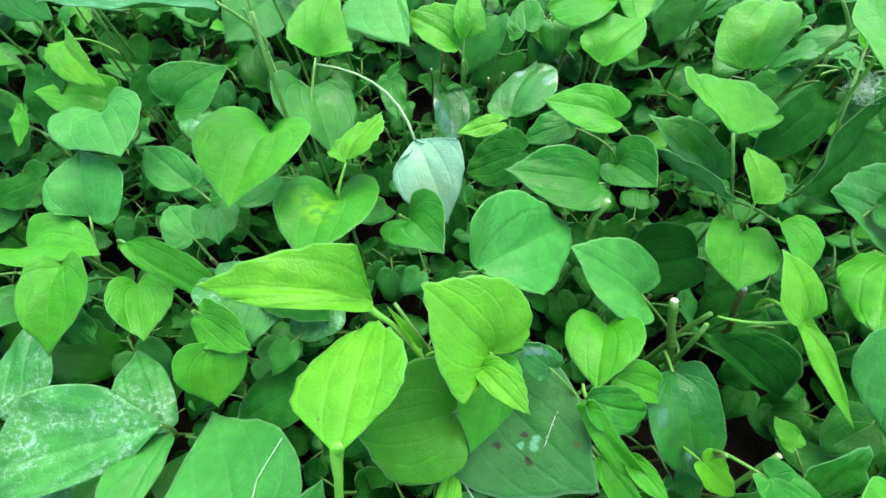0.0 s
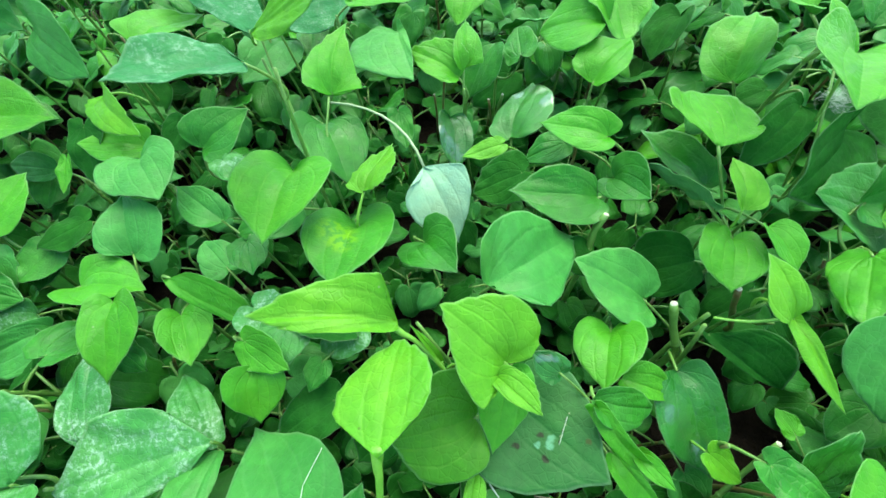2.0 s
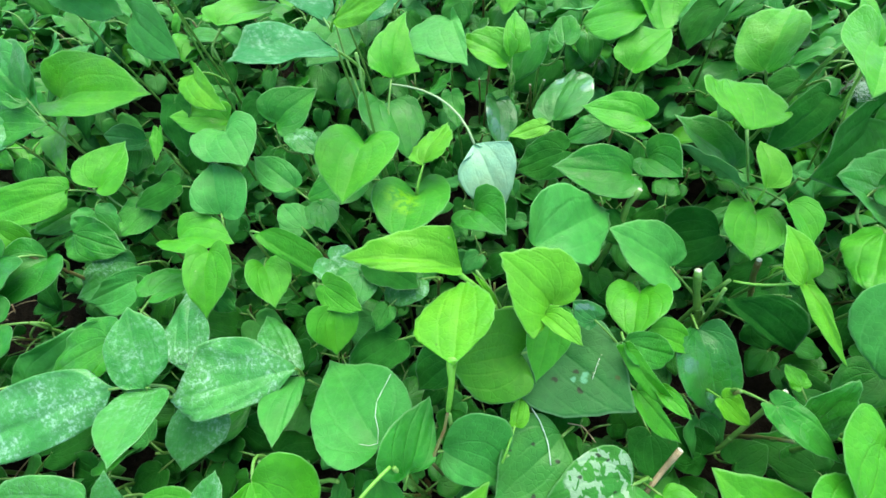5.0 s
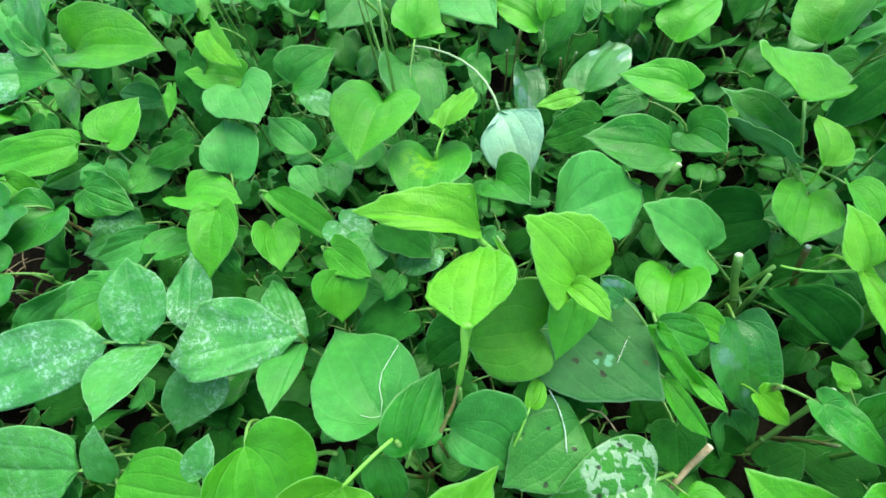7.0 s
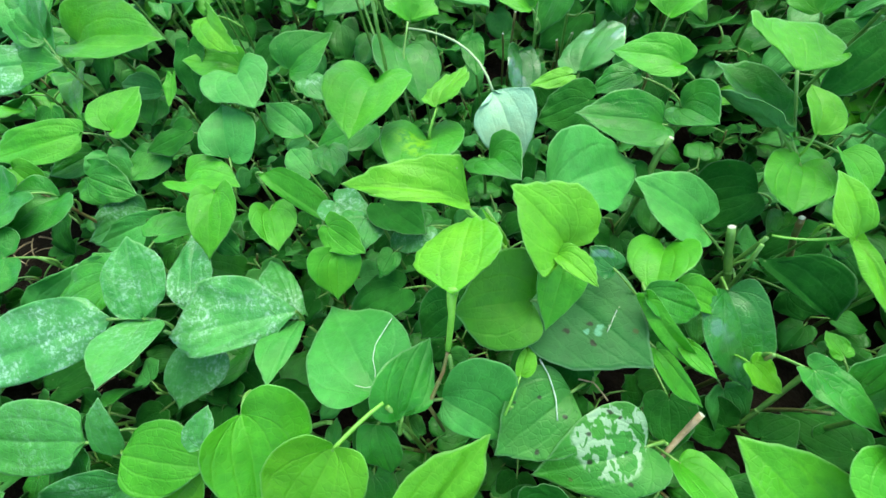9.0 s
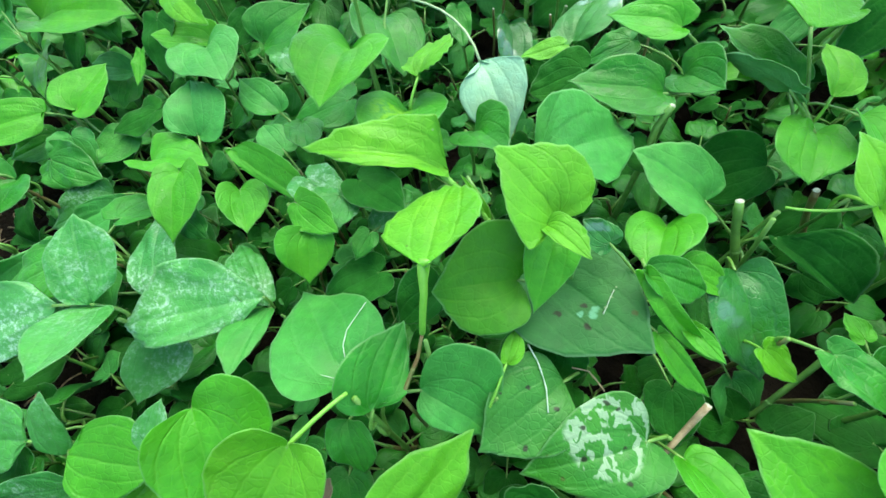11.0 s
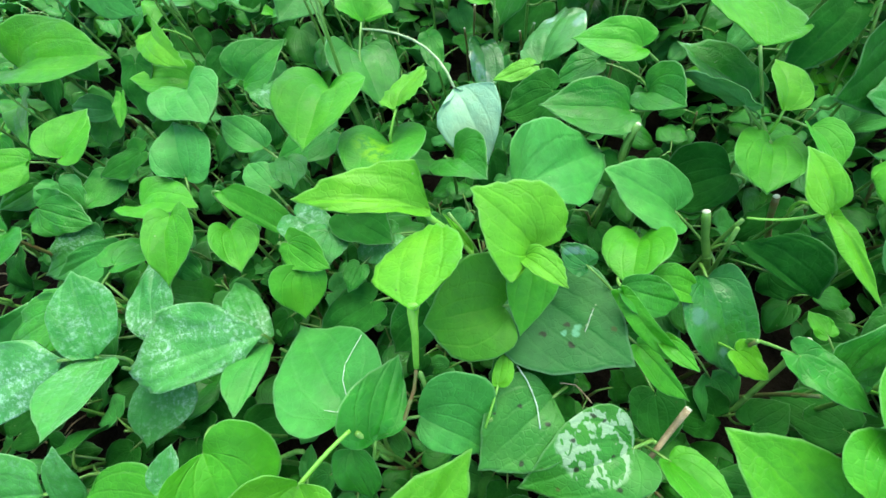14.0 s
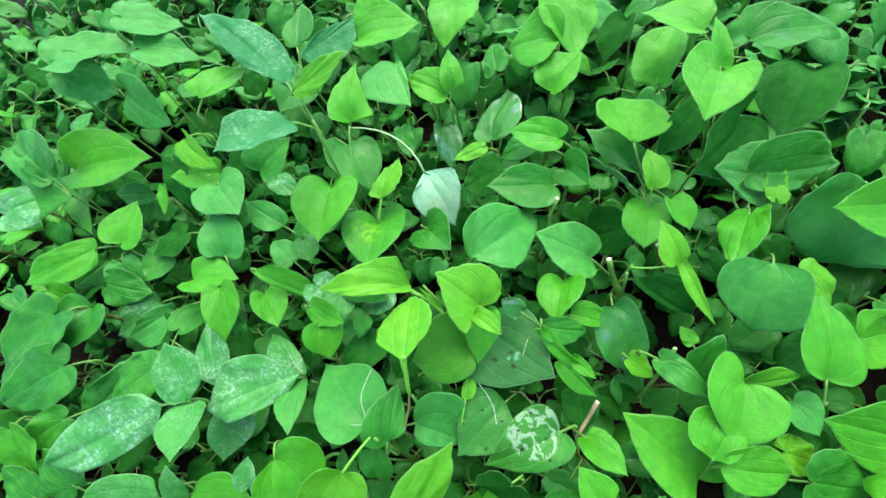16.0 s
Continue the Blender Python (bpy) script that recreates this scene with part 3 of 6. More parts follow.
leaf(-0.0684, -0.0294, 0.1713, -11.9, 16.0, 30.2, 0.0466, 0.0376, "green", left=(0.54, 0.30, 0.07, 0.51), right=(0.27, 0.29, -0.13, 0.52), sway=0.07, fold=0.17, bend=0.15, cup=-0.02, twist=-0.08, wave=0.025, dip=0.12)
leaf(-0.0485, -0.0132, 0.1482, -103.8, -23.7, 27.7, 0.0533, 0.0537, "matte", left=(0.77, 0.40, 0.12, 0.25), right=(0.24, 0.21, 0.00, 0.17), sway=0.23, fold=0.36, bend=0.33, cup=-0.02, twist=0.08, wave=0.020, dip=0.12)
leaf(0.0331, -0.0019, 0.1387, 126.8, -11.0, -13.7, 0.0627, 0.0551, "spotty", left=(0.43, 0.26, -0.09, 0.45), right=(0.45, 0.25, 0.01, 0.45), sway=-0.03, fold=0.21, bend=0.16, cup=-0.00, twist=-0.08, wave=0.010, dip=0.12)
leaf(0.0760, -0.0305, 0.1322, 104.5, -8.1, -19.0, 0.0713, 0.0528, "chew", left=(0.30, 0.27, 0.11, 0.46), right=(0.44, 0.15, 0.05, 0.39), sway=-0.01, fold=0.21, bend=0.10, cup=-0.01, twist=0.01, wave=0.010, dip=0.12)
leaf(-0.0804, -0.0924, 0.1030, -42.2, 19.1, 43.0, 0.0931, 0.0468, "lime", left=(0.29, 0.38, -0.03, 0.45), right=(0.21, 0.42, -0.04, 0.41), sway=0.03, fold=0.08, bend=0.13, cup=-0.04, twist=0.07, wave=0.025, dip=0.12)
leaf(-0.0956, -0.0508, 0.2004, 144.5, -35.9, -31.7, 0.0587, 0.0497, "lime", left=(0.39, 0.20, 0.18, 0.56), right=(0.46, 0.27, 0.19, 0.60), sway=-0.04, fold=0.12, bend=0.32, cup=0.06, twist=0.08, wave=0.010, dip=0.12, hold=(-0.0744, -0.0269, 0.1979))
leaf(-0.1620, -0.0358, 0.1771, -158.3, -41.3, -18.3, 0.0579, 0.0606, "bright", left=(0.61, 0.24, 0.26, 0.45), right=(0.44, 0.28, 0.05, 0.45), sway=0.19, fold=0.20, bend=0.06, cup=0.06, twist=0.07, wave=0.010, dip=0.12)
leaf(0.1016, -0.0356, 0.1132, -144.5, 11.2, -15.8, 0.0410, 0.0326, "bright", left=(0.35, 0.26, 0.08, 0.42), right=(0.44, 0.27, 0.09, 0.40), sway=-0.02, fold=0.25, bend=0.15, cup=0.01, twist=-0.08, wave=0.025, dip=0.12)
leaf(0.0985, -0.0890, 0.1234, 23.4, 24.6, 2.8, 0.0370, 0.0327, "bright", left=(0.36, 0.27, 0.05, 0.47), right=(0.53, 0.28, -0.09, 0.43), sway=0.01, fold=0.20, bend=0.21, cup=-0.03, twist=-0.07, wave=0.020, dip=0.12)
leaf(0.1918, -0.0749, 0.0923, 41.9, 19.1, -10.3, 0.0825, 0.0593, "bright", left=(0.35, 0.24, 0.01, 0.60), right=(0.37, 0.33, 0.12, 0.57), sway=-0.04, fold=0.30, bend=0.28, cup=-0.00, twist=-0.04, wave=0.010, dip=0.12, hold=(0.1941, -0.0675, 0.1093))
leaf(0.1920, -0.0612, 0.1332, -38.9, 10.1, -5.8, 0.0482, 0.0437, "bright", left=(0.57, 0.47, -0.02, 0.52), right=(0.33, 0.57, -0.05, 0.46), sway=0.03, fold=0.23, bend=0.12, cup=0.02, twist=-0.06, wave=0.010, dip=0.12, hold=(0.1941, -0.0675, 0.1093))
leaf(0.1986, -0.0663, 0.1323, -99.7, -18.8, 22.9, 0.0596, 0.0402, "bright", left=(0.38, 0.37, 0.06, 0.56), right=(0.29, 0.34, 0.03, 0.50), sway=-0.03, fold=0.28, bend=0.22, cup=0.04, twist=-0.06, wave=0.020, dip=0.12, hold=(0.1941, -0.0675, 0.1093))
leaf(0.2027, 0.0908, 0.1857, 22.2, 34.9, -8.4, 0.0424, 0.0273, "lime", left=(0.42, 0.31, -0.05, 0.29), right=(0.22, 0.36, -0.06, 0.37), sway=0.01, fold=0.26, bend=0.30, cup=-0.02, twist=-0.05, wave=0.010, dip=0.12, hold=(0.1653, 0.1005, 0.1704))
leaf(0.2090, 0.0939, 0.1772, -174.3, -15.4, 10.1, 0.0571, 0.0129, "lime", left=(0.07, 0.21, 0.12, 0.44), right=(0.15, 0.33, 0.12, 0.50), sway=-0.13, fold=0.34, bend=0.28, cup=0.07, twist=-0.03, wave=0.020, dip=0.12)
leaf(0.1994, 0.1582, 0.1749, 158.3, -1.8, 1.3, 0.0432, 0.0440, "bright", left=(0.45, 0.37, 0.13, 0.55), right=(0.57, 0.42, 0.16, 0.56), sway=-0.00, fold=0.13, bend=0.34, cup=0.04, twist=-0.04, wave=0.010, dip=0.12, hold=(0.1953, 0.1792, 0.1819))
leaf(0.2136, 0.1544, 0.1918, -163.0, -13.2, -2.7, 0.0328, 0.0278, "bright", left=(0.43, 0.31, 0.06, 0.50), right=(0.42, 0.27, 0.10, 0.47), sway=-0.03, fold=0.30, bend=0.37, cup=0.03, twist=0.02, wave=0.020, dip=0.12)
leaf(0.1432, 0.1328, 0.1352, 71.4, 23.7, -6.3, 0.0658, 0.0580, "matte", left=(0.49, 0.29, 0.04, 0.47), right=(0.39, 0.37, 0.08, 0.51), sway=0.05, fold=0.21, bend=0.21, cup=0.05, twist=0.07, wave=0.025, dip=0.12)
leaf(0.0222, 0.1226, 0.1884, -47.7, -21.1, 25.2, 0.1012, 0.0670, "matte", left=(0.35, 0.25, 0.07, 0.51), right=(0.31, 0.21, -0.05, 0.44), sway=0.04, fold=0.25, bend=0.18, cup=-0.06, twist=0.02, wave=0.025, dip=0.12, hold=(0.015, 0.1239, 0.176))
leaf(0.1171, 0.2082, 0.1694, 89.5, 0.7, -14.2, 0.0717, 0.0504, "green", left=(0.41, 0.35, 0.04, 0.36), right=(0.30, 0.42, -0.01, 0.47), sway=0.09, fold=0.26, bend=0.07, cup=0.01, twist=0.05, wave=0.020, dip=0.12)
leaf(0.0615, 0.2434, 0.1665, 95.6, -20.9, -22.7, 0.0484, 0.0454, "dark", fold=0.08, bend=0.08, cup=-0.08, wave=0.01, twist=-0.03)
leaf(-0.0228, 0.2524, 0.1722, -148.9, -32.1, 10.2, 0.0713, 0.0598, "pale", left=(0.41, 0.25, -0.14, 0.42), right=(0.43, 0.36, -0.15, 0.49), sway=0.06, fold=0.15, bend=0.39, cup=-0.04, twist=0.02, wave=0.020, dip=0.12, hold=(-0.1074, 0.3218, 0.1926), arch=(0.0125, 0.0115, 0.0052))
leaf(-0.0244, 0.1808, 0.1602, -147.8, 23.4, 15.1, 0.0549, 0.0481, "green", left=(0.45, 0.21, 0.10, 0.40), right=(0.43, 0.25, 0.12, 0.47), sway=0.03, fold=0.37, bend=0.16, cup=-0.05, twist=0.09, wave=0.025, dip=0.12)
leaf(-0.0680, 0.2083, 0.1923, -22.8, -1.4, -18.3, 0.0554, 0.0378, "lime", left=(0.27, 0.25, 0.07, 0.47), right=(0.41, 0.23, 0.04, 0.45), sway=-0.01, fold=0.14, bend=0.23, cup=0.03, twist=-0.08, wave=0.025, dip=0.12, rag=0.5)
leaf(-0.0768, 0.1943, 0.1694, 176.0, 16.4, -3.1, 0.0729, 0.0662, "mottle", left=(0.46, 0.36, 0.29, 0.59), right=(0.45, 0.28, 0.06, 0.59), sway=0.01, fold=0.26, bend=0.12, cup=-0.05, twist=-0.04, wave=0.010, dip=0.12)
leaf(-0.1175, 0.2184, 0.2091, 176.7, 5.6, -7.5, 0.0672, 0.0656, "bright", left=(0.50, 0.29, 0.10, 0.62), right=(0.47, 0.35, 0.08, 0.58), sway=0.06, fold=0.39, bend=0.33, cup=-0.04, twist=-0.04, wave=0.020, dip=0.12)
leaf(-0.1134, 0.3024, 0.1851, -159.2, -14.3, -20.2, 0.0703, 0.0669, "green", left=(0.46, 0.31, -0.03, 0.47), right=(0.49, 0.33, 0.10, 0.50), sway=-0.03, fold=0.17, bend=0.19, cup=0.02, twist=0.05, wave=0.020, dip=0.12)
leaf(-0.1040, 0.3273, 0.1981, 9.6, 25.2, 14.0, 0.0715, 0.0519, "bright", left=(0.37, 0.06, 0.06, 0.43), right=(0.36, -0.05, 0.05, 0.09), sway=0.36, fold=0.20, bend=0.12, cup=0.01, twist=-0.04, wave=0.020, dip=0.12, hold=(-0.1192, 0.3269, 0.1633), rag=0.5)
leaf(-0.3036, 0.1646, 0.1491, -96.8, -4.7, -10.3, 0.0572, 0.0505, "bright", left=(0.44, 0.29, 0.08, 0.43), right=(0.45, 0.23, 0.11, 0.46), sway=0.02, fold=0.33, bend=0.08, cup=-0.01, twist=-0.08, wave=0.025, dip=0.12)
leaf(-0.2099, 0.1510, 0.1753, -117.2, -29.8, 29.2, 0.0746, 0.0259, "bright", left=(0.27, 0.49, -0.10, 0.57), right=(0.08, 0.41, 0.02, 0.53), sway=-0.05, fold=0.27, bend=0.21, cup=0.05, twist=0.02, wave=0.010, dip=0.12)
leaf(-0.2154, 0.1369, 0.1425, -155.0, -6.0, -20.2, 0.0459, 0.0383, "bright", left=(0.44, 0.29, 0.12, 0.48), right=(0.39, 0.29, 0.13, 0.49), sway=0.01, fold=0.27, bend=0.08, cup=-0.02, twist=0.05, wave=0.020, dip=0.12)
leaf(-0.2620, 0.1432, 0.1581, -171.1, -15.8, -7.2, 0.0597, 0.0407, "bright", left=(0.40, 0.28, 0.11, 0.45), right=(0.28, 0.21, 0.12, 0.40), sway=0.02, fold=0.34, bend=0.26, cup=-0.07, twist=0.07, wave=0.020, dip=0.12)
leaf(-0.3610, 0.1520, 0.1018, 118.9, -3.1, -27.6, 0.0658, 0.0430, "matte", left=(0.45, 0.39, 0.07, 0.49), right=(0.20, 0.36, 0.10, 0.53), sway=0.06, fold=0.32, bend=0.34, cup=-0.02, twist=0.08, wave=0.020, dip=0.12)
leaf(-0.2558, 0.0205, 0.1741, 17.3, 36.5, 12.7, 0.0595, 0.0389, "speck", left=(0.32, 0.51, -0.05, 0.49), right=(0.34, 0.53, -0.13, 0.51), sway=0.02, fold=0.07, bend=0.31, cup=-0.05, twist=0.06, wave=0.020, hold=(-0.2566, 0.0205, 0.1626), oval=1)
leaf(-0.2575, 0.0206, 0.1711, -164.6, 32.5, -7.8, 0.0616, 0.0405, "mild", left=(0.34, 0.29, -0.06, 0.40), right=(0.32, 0.37, -0.02, 0.47), sway=-0.07, fold=0.20, bend=0.16, cup=-0.01, twist=-0.02, wave=0.010, hold=(-0.2566, 0.0205, 0.1626), oval=1)
leaf(-0.1660, 0.0455, 0.1395, 105.8, 4.2, -16.9, 0.0963, 0.0577, "dust", left=(0.22, 0.71, -0.15, 0.52), right=(0.38, 0.63, -0.21, 0.53), sway=-0.02, fold=0.22, bend=0.12, cup=-0.03, twist=-0.05, wave=0.025, hold=(-0.1672, 0.0437, 0.1213), oval=1)
leaf(-0.1680, 0.0432, 0.1279, 35.4, 9.1, 32.9, 0.0676, 0.0309, "speck", left=(0.31, 0.42, -0.04, 0.45), right=(0.15, 0.45, -0.04, 0.48), sway=0.06, fold=0.13, bend=0.24, cup=-0.07, twist=0.03, wave=0.020, hold=(-0.1672, 0.0437, 0.1213), oval=1)
leaf(-0.1676, 0.0425, 0.1265, 175.4, 28.6, -0.2, 0.0594, 0.0310, "matte", left=(0.15, 0.39, -0.04, 0.47), right=(0.37, 0.39, -0.04, 0.44), sway=-0.05, fold=0.11, bend=0.24, cup=-0.02, twist=-0.01, wave=0.025, hold=(-0.1672, 0.0437, 0.1213), oval=1)
leaf(-0.2673, 0.0521, 0.1254, 14.1, 13.6, -4.8, 0.0671, 0.0434, "dust", bend=0.10, cup=-0.03, wave=0.02, twist=0.05, oval=.8, fold=.05)
leaf(-0.3481, 0.0519, 0.1183, 78.0, 0.6, -25.9, 0.0605, 0.0442, "green", fold=0.14, bend=0.28, cup=-0.06, wave=0.03, twist=0.11)
leaf(-0.2508, 0.0215, 0.1207, -178.5, -11.1, -17.8, 0.0497, 0.0461, "speck", left=(0.56, 0.37, -0.04, 0.42), right=(0.37, 0.39, -0.04, 0.43), sway=0.08, fold=0.02, bend=0.21, cup=-0.03, twist=-0.04, wave=0.010, oval=1)
leaf(-0.1350, 0.0854, 0.1632, 179.8, -36.8, -14.1, 0.0369, 0.0400, "bright", left=(0.50, 0.20, 0.11, 0.40), right=(0.58, 0.22, 0.09, 0.42), sway=0.00, fold=0.26, bend=0.20, cup=-0.05, twist=0.07, wave=0.010, dip=0.12)
leaf(-0.1414, 0.0985, 0.1748, -121.9, -9.4, 32.9, 0.0351, 0.0276, "bright", fold=0.22, bend=0.07, cup=-0.10, wave=0.01, twist=0.08)
leaf(0.1525, 0.0791, 0.1279, -170.5, -25.6, 3.5, 0.0699, 0.0495, "wet", left=(0.30, 0.41, 0.11, 0.65), right=(0.41, 0.40, 0.05, 0.61), sway=-0.01, fold=0.28, bend=0.24, cup=-0.01, twist=-0.01, wave=0.010, dip=0.12)
leaf(0.1070, 0.0720, 0.1414, -103.5, -20.3, 16.5, 0.0484, 0.0237, "bright", left=(0.32, 0.25, 0.03, 0.46), right=(0.17, 0.23, 0.09, 0.43), sway=0.02, fold=0.24, bend=0.28, cup=0.06, twist=0.08, wave=0.020, dip=0.12)
leaf(0.1082, 0.1055, 0.1427, 158.1, 14.4, 23.5, 0.0481, 0.0475, "bright", left=(0.51, 0.26, 0.14, 0.51), right=(0.48, 0.27, 0.14, 0.50), sway=0.03, fold=0.19, bend=0.30, cup=-0.00, twist=-0.01, wave=0.020, dip=0.12)
leaf(0.0736, 0.0489, 0.1832, -90.0, -33.5, 28.7, 0.0483, 0.0245, "green", left=(0.24, 0.33, 0.03, 0.49), right=(0.27, 0.31, 0.06, 0.45), sway=-0.01, fold=0.25, bend=0.24, cup=-0.06, twist=-0.05, wave=0.020, dip=0.12, hold=(0.0744, 0.0585, 0.1777))
leaf(0.0884, 0.0268, 0.1448, -142.9, -20.5, 7.0, 0.0440, 0.0165, "bright", left=(0.11, 0.25, 0.11, 0.44), right=(0.27, 0.33, 0.10, 0.50), sway=-0.08, fold=0.35, bend=0.35, cup=0.04, twist=-0.09, wave=0.010, dip=0.12)
leaf(0.1550, 0.0262, 0.1265, -130.8, -17.1, 5.3, 0.0258, 0.0217, "lime", fold=0.16, bend=0.17, cup=0.08, wave=0.02, twist=0.04)
leaf(0.1818, 0.1037, 0.1327, -134.9, -19.3, 32.3, 0.0663, 0.0341, "dark", left=(0.43, 0.42, -0.11, 0.59), right=(0.08, 0.25, 0.06, 0.46), sway=-0.10, fold=0.39, bend=0.38, cup=-0.02, twist=-0.05, wave=0.020, dip=0.12)
leaf(0.1891, 0.1614, 0.1406, 76.0, -36.4, -39.8, 0.0517, 0.0549, "dark", left=(0.45, 0.48, 0.08, 0.58), right=(0.61, 0.45, 0.04, 0.56), sway=-0.06, fold=0.28, bend=0.25, cup=-0.07, twist=-0.01, wave=0.025, dip=0.12)
leaf(0.2054, 0.2152, 0.1663, 42.4, 11.5, 3.9, 0.0676, 0.0443, "green", left=(0.35, 0.33, 0.12, 0.52), right=(0.31, 0.44, 0.12, 0.60), sway=0.04, fold=0.40, bend=0.15, cup=0.04, twist=0.08, wave=0.025, dip=0.12)
leaf(0.1782, 0.1741, 0.1969, 18.6, -6.1, 57.2, 0.0623, 0.0253, "green", fold=0.13, bend=0.23, cup=-0.01, wave=0.03, twist=-0.01)
leaf(0.2001, 0.1678, 0.1961, -11.2, 17.4, 7.9, 0.0422, 0.0263, "lime", left=(0.29, 0.27, 0.09, 0.45), right=(0.34, 0.31, 0.03, 0.44), sway=-0.04, fold=0.31, bend=0.42, cup=0.00, twist=0.04, wave=0.010, dip=0.12)
leaf(0.1906, 0.2097, 0.2154, -5.4, 8.9, 19.0, 0.0627, 0.0798, "bright", left=(0.61, 0.44, -0.13, 0.97), right=(0.66, 0.45, -0.16, 1.00), sway=0.02, fold=0.18, bend=0.29, cup=0.07, twist=0.06, wave=0.025, hold=(0.2054, 0.188, 0.1736), oval=1)
leaf(0.1280, 0.2487, 0.1960, 65.4, -4.2, -18.0, 0.0559, 0.0383, "bright", left=(0.36, 0.30, 0.12, 0.48), right=(0.32, 0.36, 0.15, 0.53), sway=0.06, fold=0.17, bend=0.22, cup=-0.05, twist=-0.01, wave=0.020, dip=0.12)
leaf(0.0612, 0.3071, 0.1487, -23.4, 6.0, -20.5, 0.0862, 0.0600, "gloss", left=(0.25, 0.24, 0.10, 0.45), right=(0.45, 0.25, 0.07, 0.47), sway=-0.03, fold=0.15, bend=0.31, cup=-0.05, twist=0.05, wave=0.025, dip=0.12)
leaf(0.1011, 0.2701, 0.1724, 88.2, -20.3, -13.6, 0.0378, 0.0324, "green", fold=0.15, bend=0.31, cup=-0.08, wave=0.02, twist=-0.04)
leaf(0.1349, 0.2274, 0.1699, -155.7, 18.0, 35.0, 0.0423, 0.0413, "green", left=(0.55, 0.26, 0.16, 0.44), right=(0.42, 0.23, 0.14, 0.43), sway=0.03, fold=0.31, bend=0.07, cup=0.05, twist=-0.03, wave=0.020, dip=0.12)
leaf(0.2648, 0.2451, 0.2172, 124.0, -28.6, -22.7, 0.0620, 0.0326, "dark", left=(0.27, 0.43, 0.01, 0.54), right=(0.25, 0.37, 0.07, 0.49), sway=-0.04, fold=0.12, bend=0.34, cup=-0.04, twist=0.08, wave=0.020, dip=0.12)
leaf(0.3129, 0.2440, 0.1914, 129.8, -10.7, -52.0, 0.0851, 0.0734, "dark", left=(0.48, 0.42, 0.15, 0.63), right=(0.39, 0.18, 0.13, 0.60), sway=0.04, fold=0.23, bend=0.10, cup=0.07, twist=-0.09, wave=0.020, dip=0.12)
leaf(-0.4913, 0.3402, 0.1827, -85.1, -6.7, 14.6, 0.1054, 0.0894, "bright", left=(0.44, 0.25, 0.16, 0.46), right=(0.41, 0.30, 0.10, 0.48), sway=0.03, fold=0.29, bend=0.06, cup=-0.05, twist=0.07, wave=0.020, dip=0.12)
leaf(-0.4203, 0.2349, 0.1483, -13.0, 8.5, 14.0, 0.0561, 0.0553, "bright", left=(0.49, 0.25, 0.11, 0.42), right=(0.49, 0.16, 0.19, 0.34), sway=0.03, fold=0.16, bend=0.11, cup=-0.01, twist=0.04, wave=0.010, dip=0.12, hold=(-0.3988, 0.221, 0.126))
leaf(-0.4536, 0.2318, 0.1488, 128.8, 9.3, -26.6, 0.0901, 0.0469, "bright", left=(0.27, 0.39, -0.06, 0.43), right=(0.25, 0.57, 0.05, 0.52), sway=0.10, fold=0.13, bend=0.37, cup=0.00, twist=-0.02, wave=0.020, oval=1)
leaf(-0.2749, 0.2734, 0.1824, -143.3, 1.8, 0.6, 0.0621, 0.0653, "matte", left=(0.49, 0.26, 0.05, 0.47), right=(0.56, 0.31, 0.07, 0.54), sway=0.02, fold=0.08, bend=0.27, cup=0.05, twist=-0.01, wave=0.025, dip=0.12)
leaf(-0.3169, 0.3379, 0.2055, -140.7, -8.1, 33.5, 0.0653, 0.0358, "lime", left=(0.22, 0.30, 0.09, 0.50), right=(0.32, 0.37, 0.04, 0.54), sway=-0.02, fold=0.22, bend=0.27, cup=-0.05, twist=0.08, wave=0.010, dip=0.12, rag=0.5)
leaf(-0.2339, 0.3005, 0.1667, -55.9, 17.6, 24.5, 0.0576, 0.0558, "green", left=(0.46, 0.18, 0.10, 0.45), right=(0.51, 0.16, 0.06, 0.43), sway=0.01, fold=0.32, bend=0.08, cup=0.02, twist=-0.00, wave=0.020, dip=0.12)
leaf(-0.2690, 0.1910, 0.1511, 12.6, 26.7, 8.8, 0.0538, 0.0534, "matte", left=(0.42, 0.23, -0.01, 0.44), right=(0.57, 0.38, 0.18, 0.55), sway=-0.02, fold=0.32, bend=0.18, cup=-0.01, twist=0.01, wave=0.020, dip=0.12)
leaf(-0.2071, 0.2286, 0.1437, 53.1, 9.6, -10.0, 0.0595, 0.0348, "matte", left=(0.32, 0.33, 0.05, 0.49), right=(0.27, 0.29, 0.09, 0.46), sway=-0.00, fold=0.21, bend=0.18, cup=0.02, twist=0.01, wave=0.010, dip=0.12)
leaf(-0.1404, 0.2315, 0.1525, 103.5, -10.0, -9.1, 0.0608, 0.0480, "green", fold=0.12, bend=0.30, cup=-0.07, wave=0.02, twist=0.07)
leaf(-0.4464, 0.3347, 0.1110, -177.3, -14.9, -13.7, 0.0387, 0.0398, "green", fold=0.20, bend=0.25, cup=0.06, wave=0.03, twist=0.07)
leaf(-0.3950, 0.2319, 0.1176, 176.8, -22.4, -5.4, 0.0446, 0.0408, "dark", fold=0.09, bend=0.13, cup=-0.09, wave=0.03, twist=0.06)
leaf(-0.4245, 0.2109, 0.1343, -160.4, -41.9, -4.4, 0.0468, 0.0420, "matte", fold=0.14, bend=0.17, cup=0.11, wave=0.03, twist=-0.12)
leaf(-0.4358, 0.1493, 0.1426, 151.9, -1.0, -12.6, 0.0650, 0.0643, "green", left=(0.53, 0.22, 0.15, 0.45), right=(0.46, 0.24, 0.13, 0.45), sway=0.02, fold=0.16, bend=0.05, cup=0.01, twist=-0.05, wave=0.020, dip=0.12)
